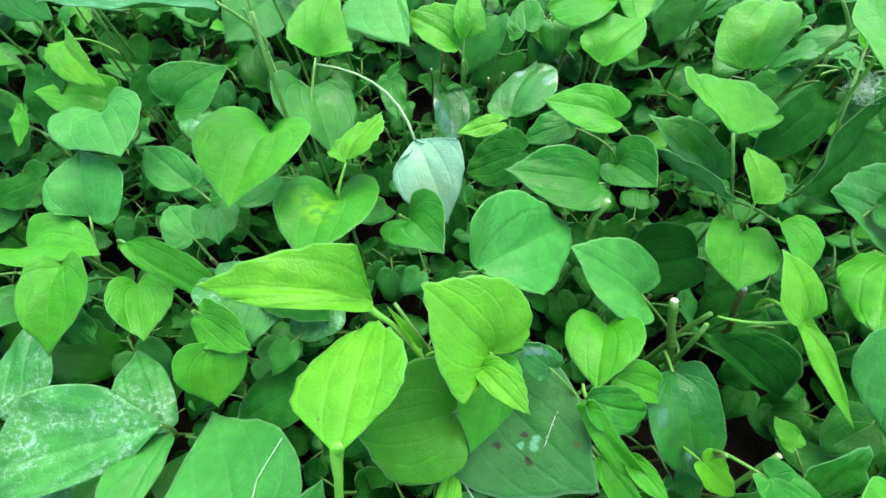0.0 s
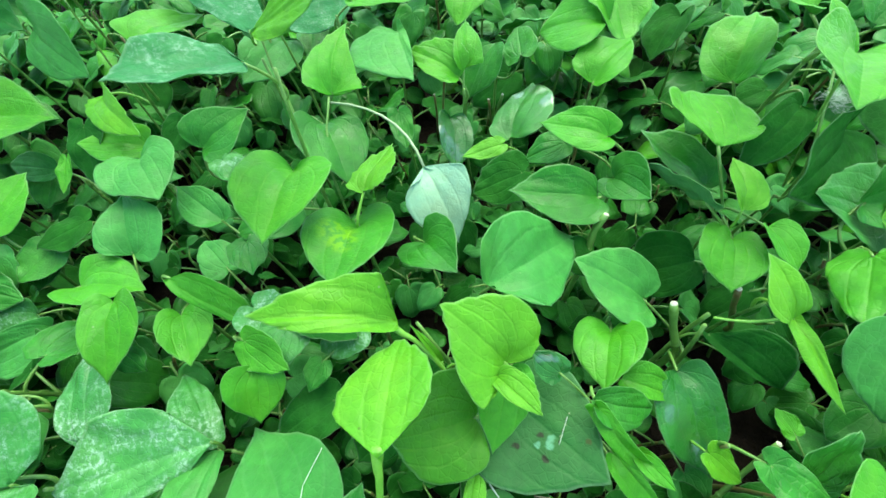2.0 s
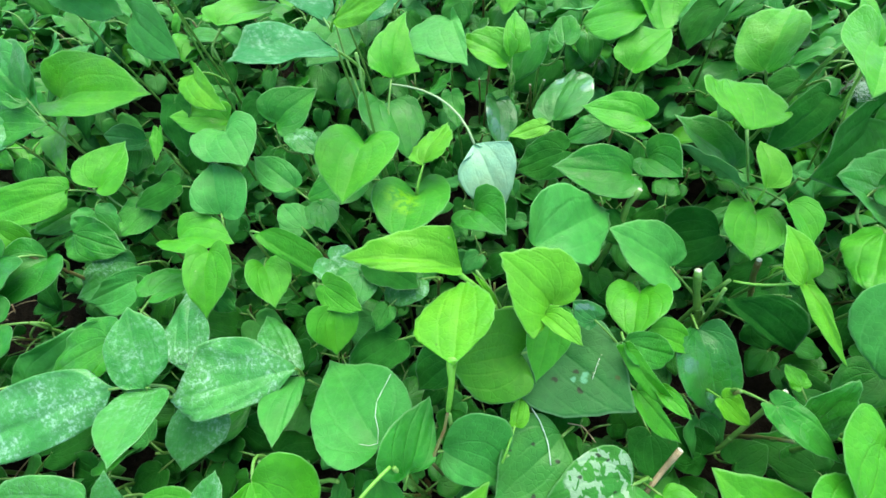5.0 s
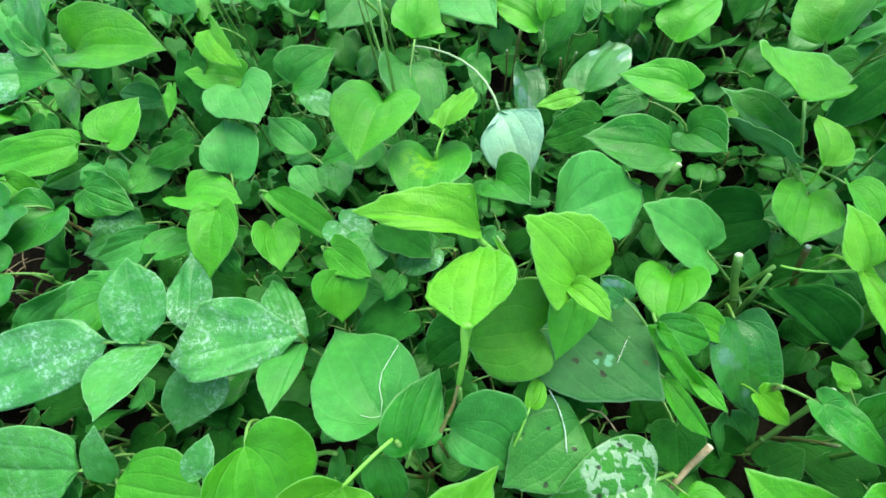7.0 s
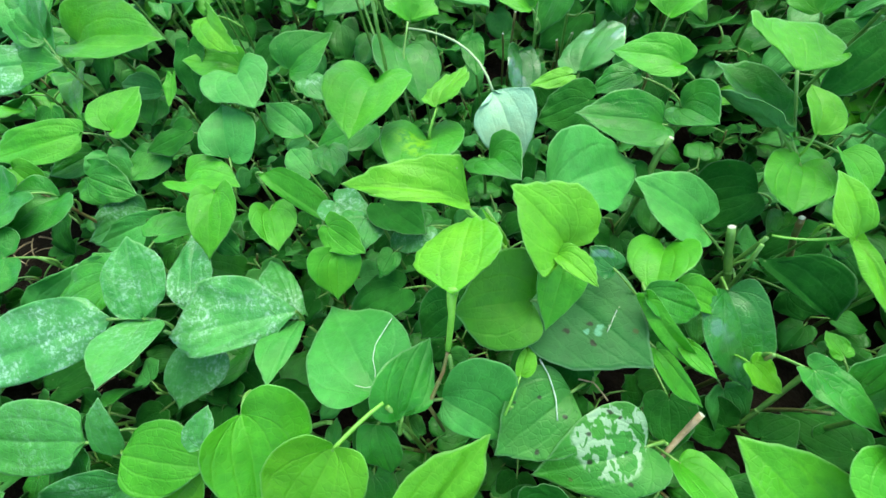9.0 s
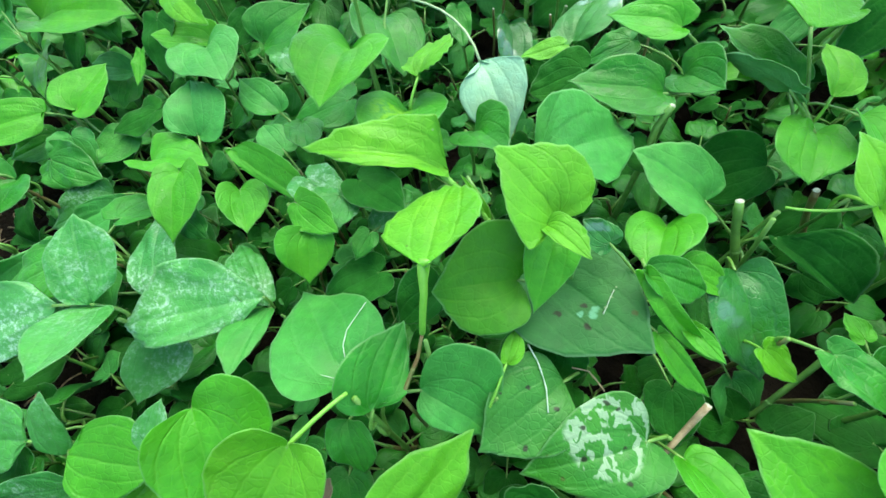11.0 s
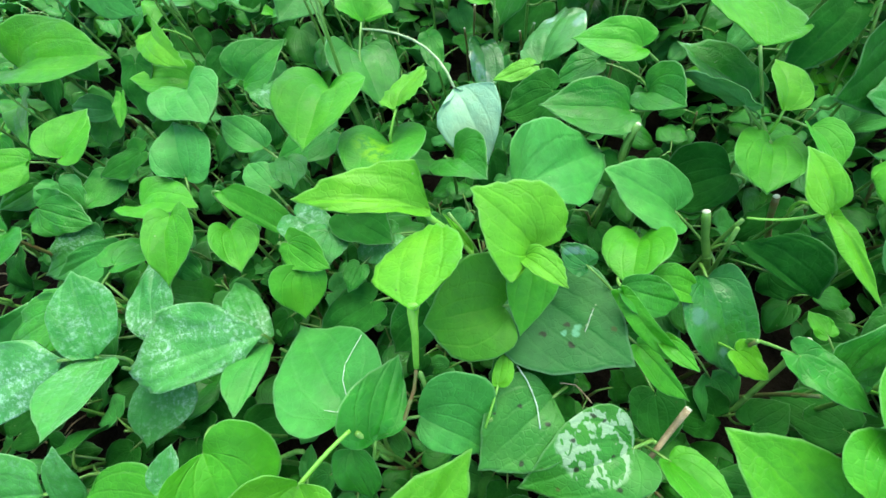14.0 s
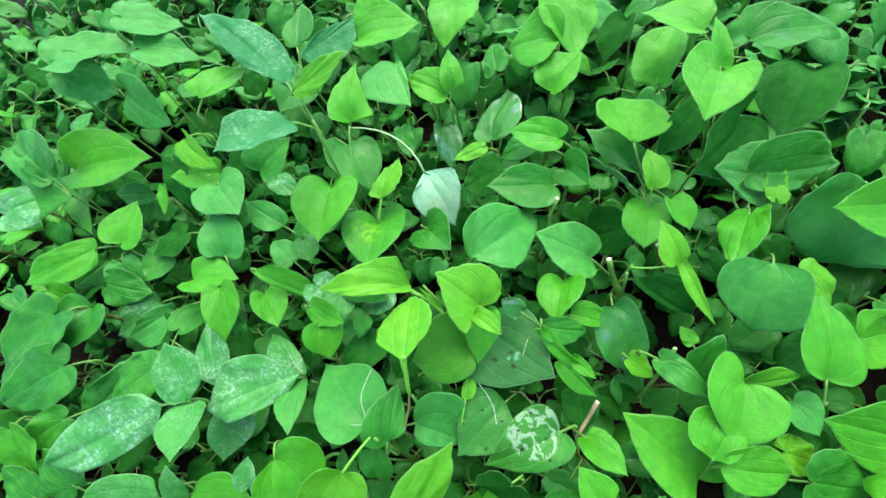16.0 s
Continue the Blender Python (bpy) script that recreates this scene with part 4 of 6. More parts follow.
leaf(-0.4551, 0.1340, 0.1642, 138.2, -9.8, -6.0, 0.0890, 0.0766, "green", fold=0.20, bend=0.15, cup=0.06, wave=0.03, twist=0.15)
leaf(-0.3217, 0.0631, 0.1533, 118.7, -6.5, -10.1, 0.0600, 0.0489, "green", fold=0.05, bend=0.20, cup=-0.04, wave=0.03, twist=-0.15)
leaf(-0.4196, 0.0236, 0.1413, 119.3, -0.1, -24.8, 0.0473, 0.0398, "green", fold=0.08, bend=0.22, cup=-0.05, wave=0.03, twist=-0.01)
leaf(-0.2849, 0.0214, 0.1707, 114.1, -2.6, -32.6, 0.1373, 0.0528, "dust", left=(0.17, 0.47, -0.09, 0.42), right=(0.21, 0.37, -0.08, 0.44), sway=0.04, fold=0.03, bend=0.34, cup=-0.03, twist=0.02, wave=0.020, oval=1)
leaf(-0.4340, 0.0774, 0.1511, 115.2, -0.3, -21.3, 0.0789, 0.0656, "green", fold=0.21, bend=0.40, cup=0.07, wave=0.03, twist=0.12)
leaf(-0.4866, 0.3055, 0.2079, 35.9, 20.4, -22.2, 0.0796, 0.0607, "green", left=(0.26, 0.24, 0.10, 0.45), right=(0.50, 0.26, 0.07, 0.48), sway=-0.04, fold=0.24, bend=0.23, cup=-0.04, twist=0.04, wave=0.025, dip=0.12)
leaf(-0.5302, 0.2915, 0.1913, -102.6, 12.0, 32.0, 0.0597, 0.0556, "green", fold=0.20, bend=0.39, cup=-0.10, wave=0.02, twist=-0.07)
leaf(-0.2814, 0.3702, 0.2354, -39.8, -7.9, 5.1, 0.0695, 0.0511, "bright", left=(0.36, 0.31, 0.12, 0.56), right=(0.38, 0.30, 0.12, 0.50), sway=-0.02, fold=0.18, bend=0.20, cup=0.04, twist=-0.03, wave=0.020, dip=0.12)
leaf(-0.3926, 0.4046, 0.2377, -123.1, -24.6, 53.4, 0.0728, 0.0632, "matte", left=(0.49, 0.34, 0.06, 0.53), right=(0.38, 0.39, -0.08, 0.54), sway=0.05, fold=0.15, bend=0.01, cup=0.02, twist=0.04, wave=0.020, dip=0.12)
leaf(-0.4617, 0.4311, 0.2808, -67.4, -8.4, -1.5, 0.0954, 0.0799, "matte", fold=0.17, bend=0.12, cup=0.01, wave=0.02, twist=0.04)
leaf(-0.3539, 0.4362, 0.2699, -82.3, -18.7, 12.0, 0.0642, 0.0531, "matte", fold=0.10, bend=0.36, cup=0.08, wave=0.02, twist=-0.08)
leaf(-0.3697, 0.4670, 0.2945, -77.3, -20.1, 12.7, 0.0642, 0.0539, "matte", fold=0.07, bend=0.38, cup=0.09, wave=0.03, twist=0.02)
leaf(-0.4648, 0.4290, 0.2655, -112.7, -22.5, 29.7, 0.0693, 0.0566, "matte", fold=0.09, bend=0.19, cup=0.07, wave=0.03, twist=-0.14)
leaf(-0.1257, 0.2394, 0.2844, 130.3, 24.5, -0.0, 0.0757, 0.0535, "dull", left=(0.34, 0.46, -0.05, 0.50), right=(0.37, 0.54, -0.07, 0.58), sway=-0.03, fold=0.28, bend=0.36, cup=0.07, twist=0.04, wave=0.025, oval=1)
leaf(-0.1641, 0.3521, 0.2447, 38.4, 12.0, 11.0, 0.1886, 0.0546, "dull", left=(0.12, 0.43, -0.11, 0.36), right=(0.17, 0.42, -0.09, 0.38), sway=-0.06, fold=0.10, bend=0.16, cup=0.06, twist=0.01, wave=0.020, hold=(-0.1521, 0.3242, 0.2488), oval=1)
leaf(-0.1400, 0.2964, 0.2730, -101.3, 29.6, 29.5, 0.0816, 0.0280, "lime", left=(0.16, 0.50, -0.14, 0.54), right=(0.18, 0.42, -0.07, 0.48), sway=-0.07, fold=0.10, bend=0.20, cup=0.04, twist=-0.07, wave=0.025, hold=(-0.1521, 0.3242, 0.2488), oval=1)
leaf(-0.1871, 0.4800, 0.1935, -56.4, 5.9, 28.2, 0.1113, 0.0501, "dull", left=(0.10, 0.42, -0.03, 0.45), right=(0.35, 0.46, -0.04, 0.47), sway=-0.07, fold=0.12, bend=0.24, cup=0.04, twist=0.01, wave=0.025, oval=1)
leaf(-0.1583, 0.4120, 0.2491, -5.5, 22.1, -7.1, 0.0664, 0.0407, "green", left=(0.28, 0.38, -0.02, 0.43), right=(0.34, 0.43, -0.09, 0.46), sway=0.00, fold=0.17, bend=0.29, cup=0.01, twist=0.07, wave=0.025, oval=1)
leaf(-0.0936, 0.4528, 0.2192, -80.9, -3.6, 14.6, 0.0849, 0.0752, "bright", left=(0.54, 0.29, -0.04, 0.50), right=(0.34, 0.26, 0.07, 0.46), sway=0.01, fold=0.30, bend=0.07, cup=-0.07, twist=-0.02, wave=0.020, dip=0.12)
leaf(0.0446, 0.5226, 0.2110, 158.9, -10.4, 0.1, 0.0776, 0.0692, "bright", fold=0.12, bend=0.14, cup=-0.02, wave=0.03, twist=-0.08)
leaf(-0.0448, 0.4042, 0.2104, -167.9, -5.9, 10.6, 0.0849, 0.0589, "matte", left=(0.10, 0.28, 0.10, 0.44), right=(0.60, 0.36, 0.07, 0.41), sway=-0.01, fold=0.05, bend=0.08, cup=-0.04, twist=0.05, wave=0.025, dip=0.12)
leaf(0.0142, 0.3503, 0.1904, 61.0, 16.6, -20.1, 0.0568, 0.0442, "bright", left=(0.35, 0.30, 0.04, 0.48), right=(0.43, 0.34, 0.03, 0.47), sway=0.03, fold=0.33, bend=0.30, cup=0.01, twist=0.02, wave=0.025, dip=0.12, rag=0.5)
leaf(0.0189, 0.3561, 0.1965, -3.4, 28.6, 14.3, 0.0501, 0.0297, "bright", left=(0.25, 0.23, 0.07, 0.39), right=(0.34, 0.05, -0.01, 0.24), sway=0.05, fold=0.29, bend=0.16, cup=-0.06, twist=0.01, wave=0.020, dip=0.12, rag=0.5)
leaf(0.0521, 0.4025, 0.1915, 140.9, -45.4, 12.2, 0.0588, 0.0562, "green", left=(0.49, 0.41, 0.04, 0.57), right=(0.46, 0.31, -0.00, 0.50), sway=0.02, fold=0.18, bend=0.16, cup=0.02, twist=0.02, wave=0.020, dip=0.12)
leaf(0.0817, 0.3989, 0.1791, 1.4, 12.6, -31.4, 0.0456, 0.0370, "green", fold=0.08, bend=0.09, cup=0.10, wave=0.01, twist=-0.02)
leaf(0.1595, 0.3916, 0.2134, 66.8, -18.1, -20.6, 0.0682, 0.0771, "bright", left=(0.59, 0.34, -0.01, 0.44), right=(0.54, 0.29, 0.08, 0.47), sway=0.03, fold=0.25, bend=0.36, cup=-0.07, twist=-0.06, wave=0.025, dip=0.12)
leaf(0.1384, 0.3340, 0.1866, -50.8, 24.9, -6.6, 0.0576, 0.0509, "bright", left=(0.49, 0.35, 0.06, 0.49), right=(0.40, 0.25, 0.09, 0.44), sway=-0.06, fold=0.34, bend=0.31, cup=-0.05, twist=0.02, wave=0.025, dip=0.12, hold=(0.1357, 0.3268, 0.1585))
leaf(0.1697, 0.4382, 0.2314, -173.7, -18.2, -5.1, 0.0750, 0.0674, "bright", fold=0.08, bend=0.19, cup=0.05, wave=0.03, twist=-0.00)
leaf(0.2553, 0.4369, 0.1880, 133.4, -29.4, 18.3, 0.0545, 0.0471, "dark", left=(0.39, 0.33, 0.12, 0.50), right=(0.48, 0.34, 0.12, 0.52), sway=-0.02, fold=0.21, bend=0.28, cup=0.03, twist=0.05, wave=0.020, dip=0.12)
leaf(0.2450, 0.3010, 0.2034, -32.8, 22.5, -23.9, 0.0697, 0.0537, "bright", left=(0.44, 0.45, 0.10, 0.55), right=(0.33, 0.36, 0.08, 0.49), sway=-0.06, fold=0.35, bend=0.16, cup=0.02, twist=0.02, wave=0.025, dip=0.12, hold=(0.261, 0.3004, 0.1792))
leaf(0.2695, 0.2942, 0.2606, 43.3, 1.0, 4.3, 0.0647, 0.0631, "bright", left=(0.54, 0.26, 0.10, 0.53), right=(0.44, 0.25, -0.01, 0.47), sway=0.04, fold=0.28, bend=0.34, cup=0.01, twist=-0.04, wave=0.020, dip=0.12)
leaf(0.2532, 0.2266, 0.2707, 148.5, -2.6, -3.7, 0.0651, 0.0574, "bright", left=(0.41, 0.22, 0.05, 0.41), right=(0.47, 0.28, 0.22, 0.48), sway=0.01, fold=0.33, bend=0.08, cup=0.05, twist=-0.00, wave=0.020, dip=0.12, hold=(0.2739, 0.2173, 0.1592))
leaf(0.2749, 0.2567, 0.2498, -7.2, 22.8, -3.1, 0.0485, 0.0192, "bright", left=(0.22, 0.21, 0.13, 0.42), right=(0.18, 0.24, 0.12, 0.44), sway=-0.03, fold=0.18, bend=0.13, cup=-0.02, twist=-0.07, wave=0.020, dip=0.12)
leaf(0.3068, 0.2777, 0.2552, -86.6, 0.7, 7.8, 0.0710, 0.0569, "green", left=(0.41, 0.15, 0.11, 0.36), right=(0.40, 0.14, 0.10, 0.42), sway=0.05, fold=0.23, bend=0.19, cup=0.02, twist=-0.02, wave=0.025, dip=0.12)
leaf(0.4049, 0.1243, 0.1832, 92.5, 8.6, -41.0, 0.0648, 0.0576, "bright", left=(0.46, 0.29, 0.12, 0.48), right=(0.43, 0.27, 0.12, 0.47), sway=0.01, fold=0.31, bend=0.29, cup=0.07, twist=-0.07, wave=0.020, dip=0.12)
leaf(0.3887, 0.1461, 0.1821, 145.5, -51.9, -9.5, 0.0832, 0.1114, "matte", left=(0.69, 0.44, 0.11, 0.59), right=(0.65, 0.46, 0.09, 0.54), sway=-0.07, fold=0.33, bend=0.28, cup=-0.06, twist=-0.01, wave=0.025, dip=0.12)
leaf(0.3950, 0.2787, 0.2047, 137.5, -13.0, 19.9, 0.0843, 0.0773, "dark", left=(0.41, 0.48, 0.02, 0.50), right=(0.51, 0.31, -0.01, 0.45), sway=-0.06, fold=0.10, bend=0.23, cup=0.02, twist=-0.09, wave=0.010, dip=0.12)
leaf(0.3040, 0.1816, 0.1771, -90.2, -8.7, 47.0, 0.0832, 0.0563, "green", left=(0.46, 0.38, 0.19, 0.52), right=(0.22, 0.25, 0.14, 0.45), sway=-0.07, fold=0.27, bend=0.28, cup=0.04, twist=0.09, wave=0.025, dip=0.12)
leaf(0.3352, 0.1829, 0.1576, 84.8, 24.9, -19.9, 0.0683, 0.0692, "matte", fold=0.15, bend=0.11, cup=-0.07, wave=0.01, twist=0.12)
leaf(0.3189, 0.1547, 0.1711, -17.5, 16.4, 5.2, 0.0442, 0.0220, "lime", fold=0.10, bend=0.06, cup=0.08, wave=0.03, twist=0.02)
leaf(0.2815, 0.1354, 0.1788, 143.6, -0.5, 43.5, 0.0577, 0.0421, "bright", fold=0.16, bend=0.25, cup=-0.07, wave=0.03, twist=0.06)
leaf(0.2768, 0.0805, 0.1833, 146.2, -42.8, 1.7, 0.0634, 0.0713, "matte", left=(0.55, 0.56, 0.07, 0.57), right=(0.57, 0.33, -0.00, 0.53), sway=-0.16, fold=0.23, bend=0.38, cup=-0.04, twist=0.05, wave=0.010, dip=0.12)
leaf(0.3094, 0.0749, 0.1637, -133.9, -22.9, 4.3, 0.0432, 0.0393, "lime", fold=0.09, bend=0.40, cup=-0.07, wave=0.02, twist=-0.13)
leaf(0.3075, -0.0089, 0.1301, -7.5, 14.7, 14.2, 0.0751, 0.0588, "bright", left=(0.44, 0.29, 0.01, 0.41), right=(0.34, 0.26, 0.07, 0.45), sway=0.03, fold=0.20, bend=0.06, cup=0.05, twist=-0.02, wave=0.020, dip=0.12)
leaf(0.3511, 0.0218, 0.1296, -86.2, -15.5, 25.8, 0.0544, 0.0509, "bright", fold=0.19, bend=0.34, cup=-0.02, wave=0.02, twist=0.14)
leaf(0.3619, -0.0549, 0.1002, 73.6, 9.5, -30.2, 0.0656, 0.0650, "bright", left=(0.52, 0.28, 0.12, 0.48), right=(0.47, 0.27, 0.12, 0.46), sway=0.00, fold=0.22, bend=0.13, cup=-0.06, twist=0.07, wave=0.020, dip=0.12)
leaf(0.2670, -0.0601, 0.0969, -108.7, -15.2, 7.0, 0.0373, 0.0325, "lime", fold=0.18, bend=0.29, cup=-0.00, twist=0.11, wave=.09)
leaf(0.2320, -0.0074, 0.1471, 152.0, -5.3, -3.9, 0.0531, 0.0609, "bright", left=(0.56, 0.31, 0.03, 0.49), right=(0.59, 0.22, 0.36, 0.48), sway=-0.03, fold=0.25, bend=0.29, cup=0.01, twist=0.04, wave=0.025, dip=0.12)
leaf(0.2401, -0.0050, 0.1330, -83.0, -3.0, 47.6, 0.0477, 0.0226, "lime", left=(0.34, 0.26, 0.12, 0.47), right=(0.14, 0.23, 0.12, 0.45), sway=0.05, fold=0.22, bend=0.09, cup=0.01, twist=0.06, wave=0.010, dip=0.12)
leaf(0.1736, 0.0157, 0.1520, -137.0, -5.4, -2.9, 0.0446, 0.0244, "green", fold=0.18, bend=0.06, cup=-0.05, wave=0.03, twist=0.01)
leaf(0.2052, 0.0076, 0.1327, -43.2, 47.5, 32.5, 0.0419, 0.0360, "green", fold=0.11, bend=0.11, cup=0.05, wave=0.03, twist=-0.09)
leaf(0.2141, 0.0363, 0.1251, 19.3, 11.2, -7.4, 0.0169, 0.0151, "bright", fold=0.19, bend=0.21, cup=0.02, wave=0.02, twist=0.14)
leaf(0.2767, -0.0839, 0.1011, -102.6, -16.1, 26.5, 0.0646, 0.0603, "green", fold=0.09, bend=0.19, cup=0.06, wave=0.01, twist=0.04)
leaf(-0.2520, -0.0883, 0.0827, -49.0, 26.2, 36.0, 0.0447, 0.0344, "lime", left=(0.32, 0.29, 0.12, 0.48), right=(0.45, 0.30, 0.12, 0.49), sway=-0.00, fold=0.24, bend=0.22, cup=0.02, twist=0.08, wave=0.025, dip=0.12)
leaf(-0.2800, -0.0615, 0.1208, -11.3, 53.9, 20.9, 0.0514, 0.0226, "mild", left=(0.24, 0.45, -0.05, 0.47), right=(0.20, 0.52, -0.04, 0.49), sway=0.00, fold=0.09, bend=0.10, cup=-0.02, twist=0.05, wave=0.010, oval=1)
leaf(-0.2787, -0.0786, 0.0901, 106.1, 0.7, -46.3, 0.0772, 0.0599, "speck", left=(0.41, 0.25, 0.09, 0.44), right=(0.36, 0.26, 0.01, 0.43), sway=0.03, fold=0.24, bend=0.37, cup=-0.05, twist=0.06, wave=0.020, dip=0.12)
# inner leaves below the canopy, shade given by the dark colour
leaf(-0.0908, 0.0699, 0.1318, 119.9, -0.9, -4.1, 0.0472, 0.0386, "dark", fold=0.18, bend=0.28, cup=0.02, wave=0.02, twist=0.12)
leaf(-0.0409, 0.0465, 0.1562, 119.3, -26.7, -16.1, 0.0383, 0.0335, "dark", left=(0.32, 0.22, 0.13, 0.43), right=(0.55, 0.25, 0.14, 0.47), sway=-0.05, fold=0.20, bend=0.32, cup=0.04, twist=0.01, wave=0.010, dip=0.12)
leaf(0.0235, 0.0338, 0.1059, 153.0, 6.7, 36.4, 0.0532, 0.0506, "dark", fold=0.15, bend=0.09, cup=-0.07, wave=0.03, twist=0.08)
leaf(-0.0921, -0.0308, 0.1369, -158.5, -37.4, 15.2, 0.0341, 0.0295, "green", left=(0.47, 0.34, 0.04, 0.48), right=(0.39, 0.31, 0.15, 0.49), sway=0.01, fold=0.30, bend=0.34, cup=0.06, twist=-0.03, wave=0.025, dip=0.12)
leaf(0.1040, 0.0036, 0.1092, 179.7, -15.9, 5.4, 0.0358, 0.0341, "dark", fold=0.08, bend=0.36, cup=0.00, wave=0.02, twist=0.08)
leaf(0.0916, -0.0207, 0.0958, -14.9, 23.1, 10.5, 0.0213, 0.0180, "green", fold=0.16, bend=0.19, cup=-0.07, wave=0.03, twist=0.02)
leaf(0.0569, 0.0663, 0.1817, 58.2, 26.7, -32.8, 0.0208, 0.0184, "wet", fold=0.15, bend=0.11, cup=0.08, wave=0.03, twist=-0.05)
leaf(-0.1195, 0.1142, 0.1636, 167.4, 1.5, -13.3, 0.0365, 0.0341, "speck", fold=0.13, bend=0.07, cup=-0.03, wave=0.03, twist=-0.13)
leaf(-0.0713, 0.1126, 0.1573, 112.3, -13.9, -9.0, 0.0368, 0.0308, "speck", fold=0.07, bend=0.23, cup=-0.11, wave=0.03, twist=0.06)
leaf(-0.1150, -0.0910, 0.1113, -15.2, 0.9, -8.4, 0.0327, 0.0240, "brown", fold=0.21, bend=0.24, cup=-0.06, wave=0.02, twist=0.01)
leaf(0.0040, 0.0082, 0.1514, -1.7, 17.6, 0.4, 0.0128, 0.0114, "lime", fold=0.12, bend=0.37, cup=-0.01, wave=0.01, twist=-0.01)
leaf(0.0016, 0.0047, 0.1480, 172.9, -17.9, -2.8, 0.0128, 0.0111, "lime", fold=0.13, bend=0.12, cup=0.08, wave=0.01, twist=0.05)
leaf(0.0032, 0.3448, 0.1484, -174.1, -19.7, -13.2, 0.0594, 0.0366, "wet", left=(0.32, 0.35, 0.03, 0.49), right=(0.29, 0.34, 0.09, 0.51), sway=0.01, fold=0.15, bend=0.31, cup=-0.01, twist=0.00, wave=0.025, dip=0.12)
leaf(0.0476, 0.2853, 0.1615, 105.8, -3.4, -19.2, 0.0381, 0.0191, "lime", fold=0.17, bend=0.07, cup=-0.05, wave=0.01, twist=-0.12)
leaf(-0.0450, 0.3147, 0.1816, -168.0, -26.1, -0.7, 0.0376, 0.0222, "green", fold=0.19, bend=0.08, cup=-0.10, wave=0.02, twist=-0.05)
leaf(-0.2917, -0.0551, 0.1363, 92.7, 1.8, -31.1, 0.0954, 0.0537, "mild", left=(0.25, 0.47, -0.07, 0.45), right=(0.32, 0.40, -0.02, 0.45), sway=-0.04, fold=0.05, bend=0.10, cup=-0.03, twist=0.00, wave=0.010, oval=1)
leaf(-0.4932, 0.1755, 0.1532, -118.8, -42.1, 11.0, 0.0347, 0.0299, "bright", left=(0.51, 0.41, 0.12, 0.56), right=(0.35, 0.27, 0.12, 0.47), sway=0.03, fold=0.28, bend=0.34, cup=0.07, twist=0.01, wave=0.025, dip=0.12)
leaf(-0.2931, 0.3102, 0.1652, 97.1, 10.9, -16.8, 0.0564, 0.0449, "bright", left=(0.43, 0.33, 0.12, 0.50), right=(0.36, 0.31, 0.12, 0.48), sway=0.00, fold=0.17, bend=0.07, cup=-0.01, twist=-0.05, wave=0.025, dip=0.12)
leaf(-0.3441, 0.3187, 0.1857, -176.6, -33.8, 4.8, 0.0599, 0.0353, "dark", fold=0.10, bend=0.35, cup=0.10, wave=0.03, twist=-0.13)
leaf(-0.1833, 0.1717, 0.1539, 44.5, 10.3, -0.4, 0.0360, 0.0304, "matte", fold=0.07, bend=0.09, cup=-0.11, wave=0.02, twist=0.06)
leaf(-0.1624, 0.1830, 0.1701, -157.8, 4.6, -8.2, 0.0320, 0.0300, "green", fold=0.16, bend=0.08, cup=-0.01, wave=0.01, twist=-0.01)
leaf(-0.2058, 0.2768, 0.1712, -130.8, -10.0, 2.0, 0.0341, 0.0290, "speck", fold=0.05, bend=0.07, cup=-0.06, wave=0.03, twist=-0.10)
leaf(-0.3137, -0.0598, 0.1192, 152.1, -28.1, -12.4, 0.0408, 0.0376, "green", fold=0.07, bend=0.36, cup=0.11, wave=0.02, twist=-0.01)
leaf(-0.4380, 0.1864, 0.1288, -106.0, -10.4, 28.8, 0.0534, 0.0460, "green", fold=0.10, bend=0.11, cup=-0.01, wave=0.03, twist=0.07)
leaf(-0.3776, 0.2239, 0.1243, 150.4, -3.0, -20.7, 0.0399, 0.0391, "green", fold=0.12, bend=0.20, cup=0.06, wave=0.02, twist=0.04)
leaf(-0.3428, 0.2400, 0.1399, 117.8, -7.6, -7.0, 0.0473, 0.0400, "dark", fold=0.07, bend=0.23, cup=0.06, wave=0.02, twist=0.13)
leaf(-0.2480, 0.3191, 0.1826, 146.4, -22.8, -22.2, 0.0339, 0.0327, "dark", fold=0.06, bend=0.05, cup=-0.10, wave=0.03, twist=-0.02)
leaf(0.1054, 0.1654, 0.1481, 94.1, 24.1, -13.7, 0.0337, 0.0323, "dark", fold=0.06, bend=0.28, cup=0.03, wave=0.01, twist=0.03)
leaf(-0.1053, 0.1262, 0.1668, -122.9, -2.4, -2.3, 0.0437, 0.0373, "dark", fold=0.20, bend=0.12, cup=0.01, wave=0.02, twist=-0.06)
leaf(0.0325, 0.0167, 0.1417, 148.0, -49.0, -16.7, 0.0322, 0.0353, "dark", fold=0.14, bend=0.38, cup=-0.09, wave=0.03, twist=-0.05)
# low leaves in the gap, shaded through the dark colour
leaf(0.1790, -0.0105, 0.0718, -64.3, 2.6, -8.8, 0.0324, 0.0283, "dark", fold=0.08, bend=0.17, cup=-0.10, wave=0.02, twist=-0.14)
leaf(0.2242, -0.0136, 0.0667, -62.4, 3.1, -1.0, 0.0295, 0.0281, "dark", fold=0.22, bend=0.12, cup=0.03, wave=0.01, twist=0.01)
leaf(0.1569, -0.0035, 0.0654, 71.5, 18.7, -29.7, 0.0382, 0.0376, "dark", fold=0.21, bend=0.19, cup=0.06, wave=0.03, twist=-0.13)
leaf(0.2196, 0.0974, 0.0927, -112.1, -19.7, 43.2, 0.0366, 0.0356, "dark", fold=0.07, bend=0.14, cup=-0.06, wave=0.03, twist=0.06)
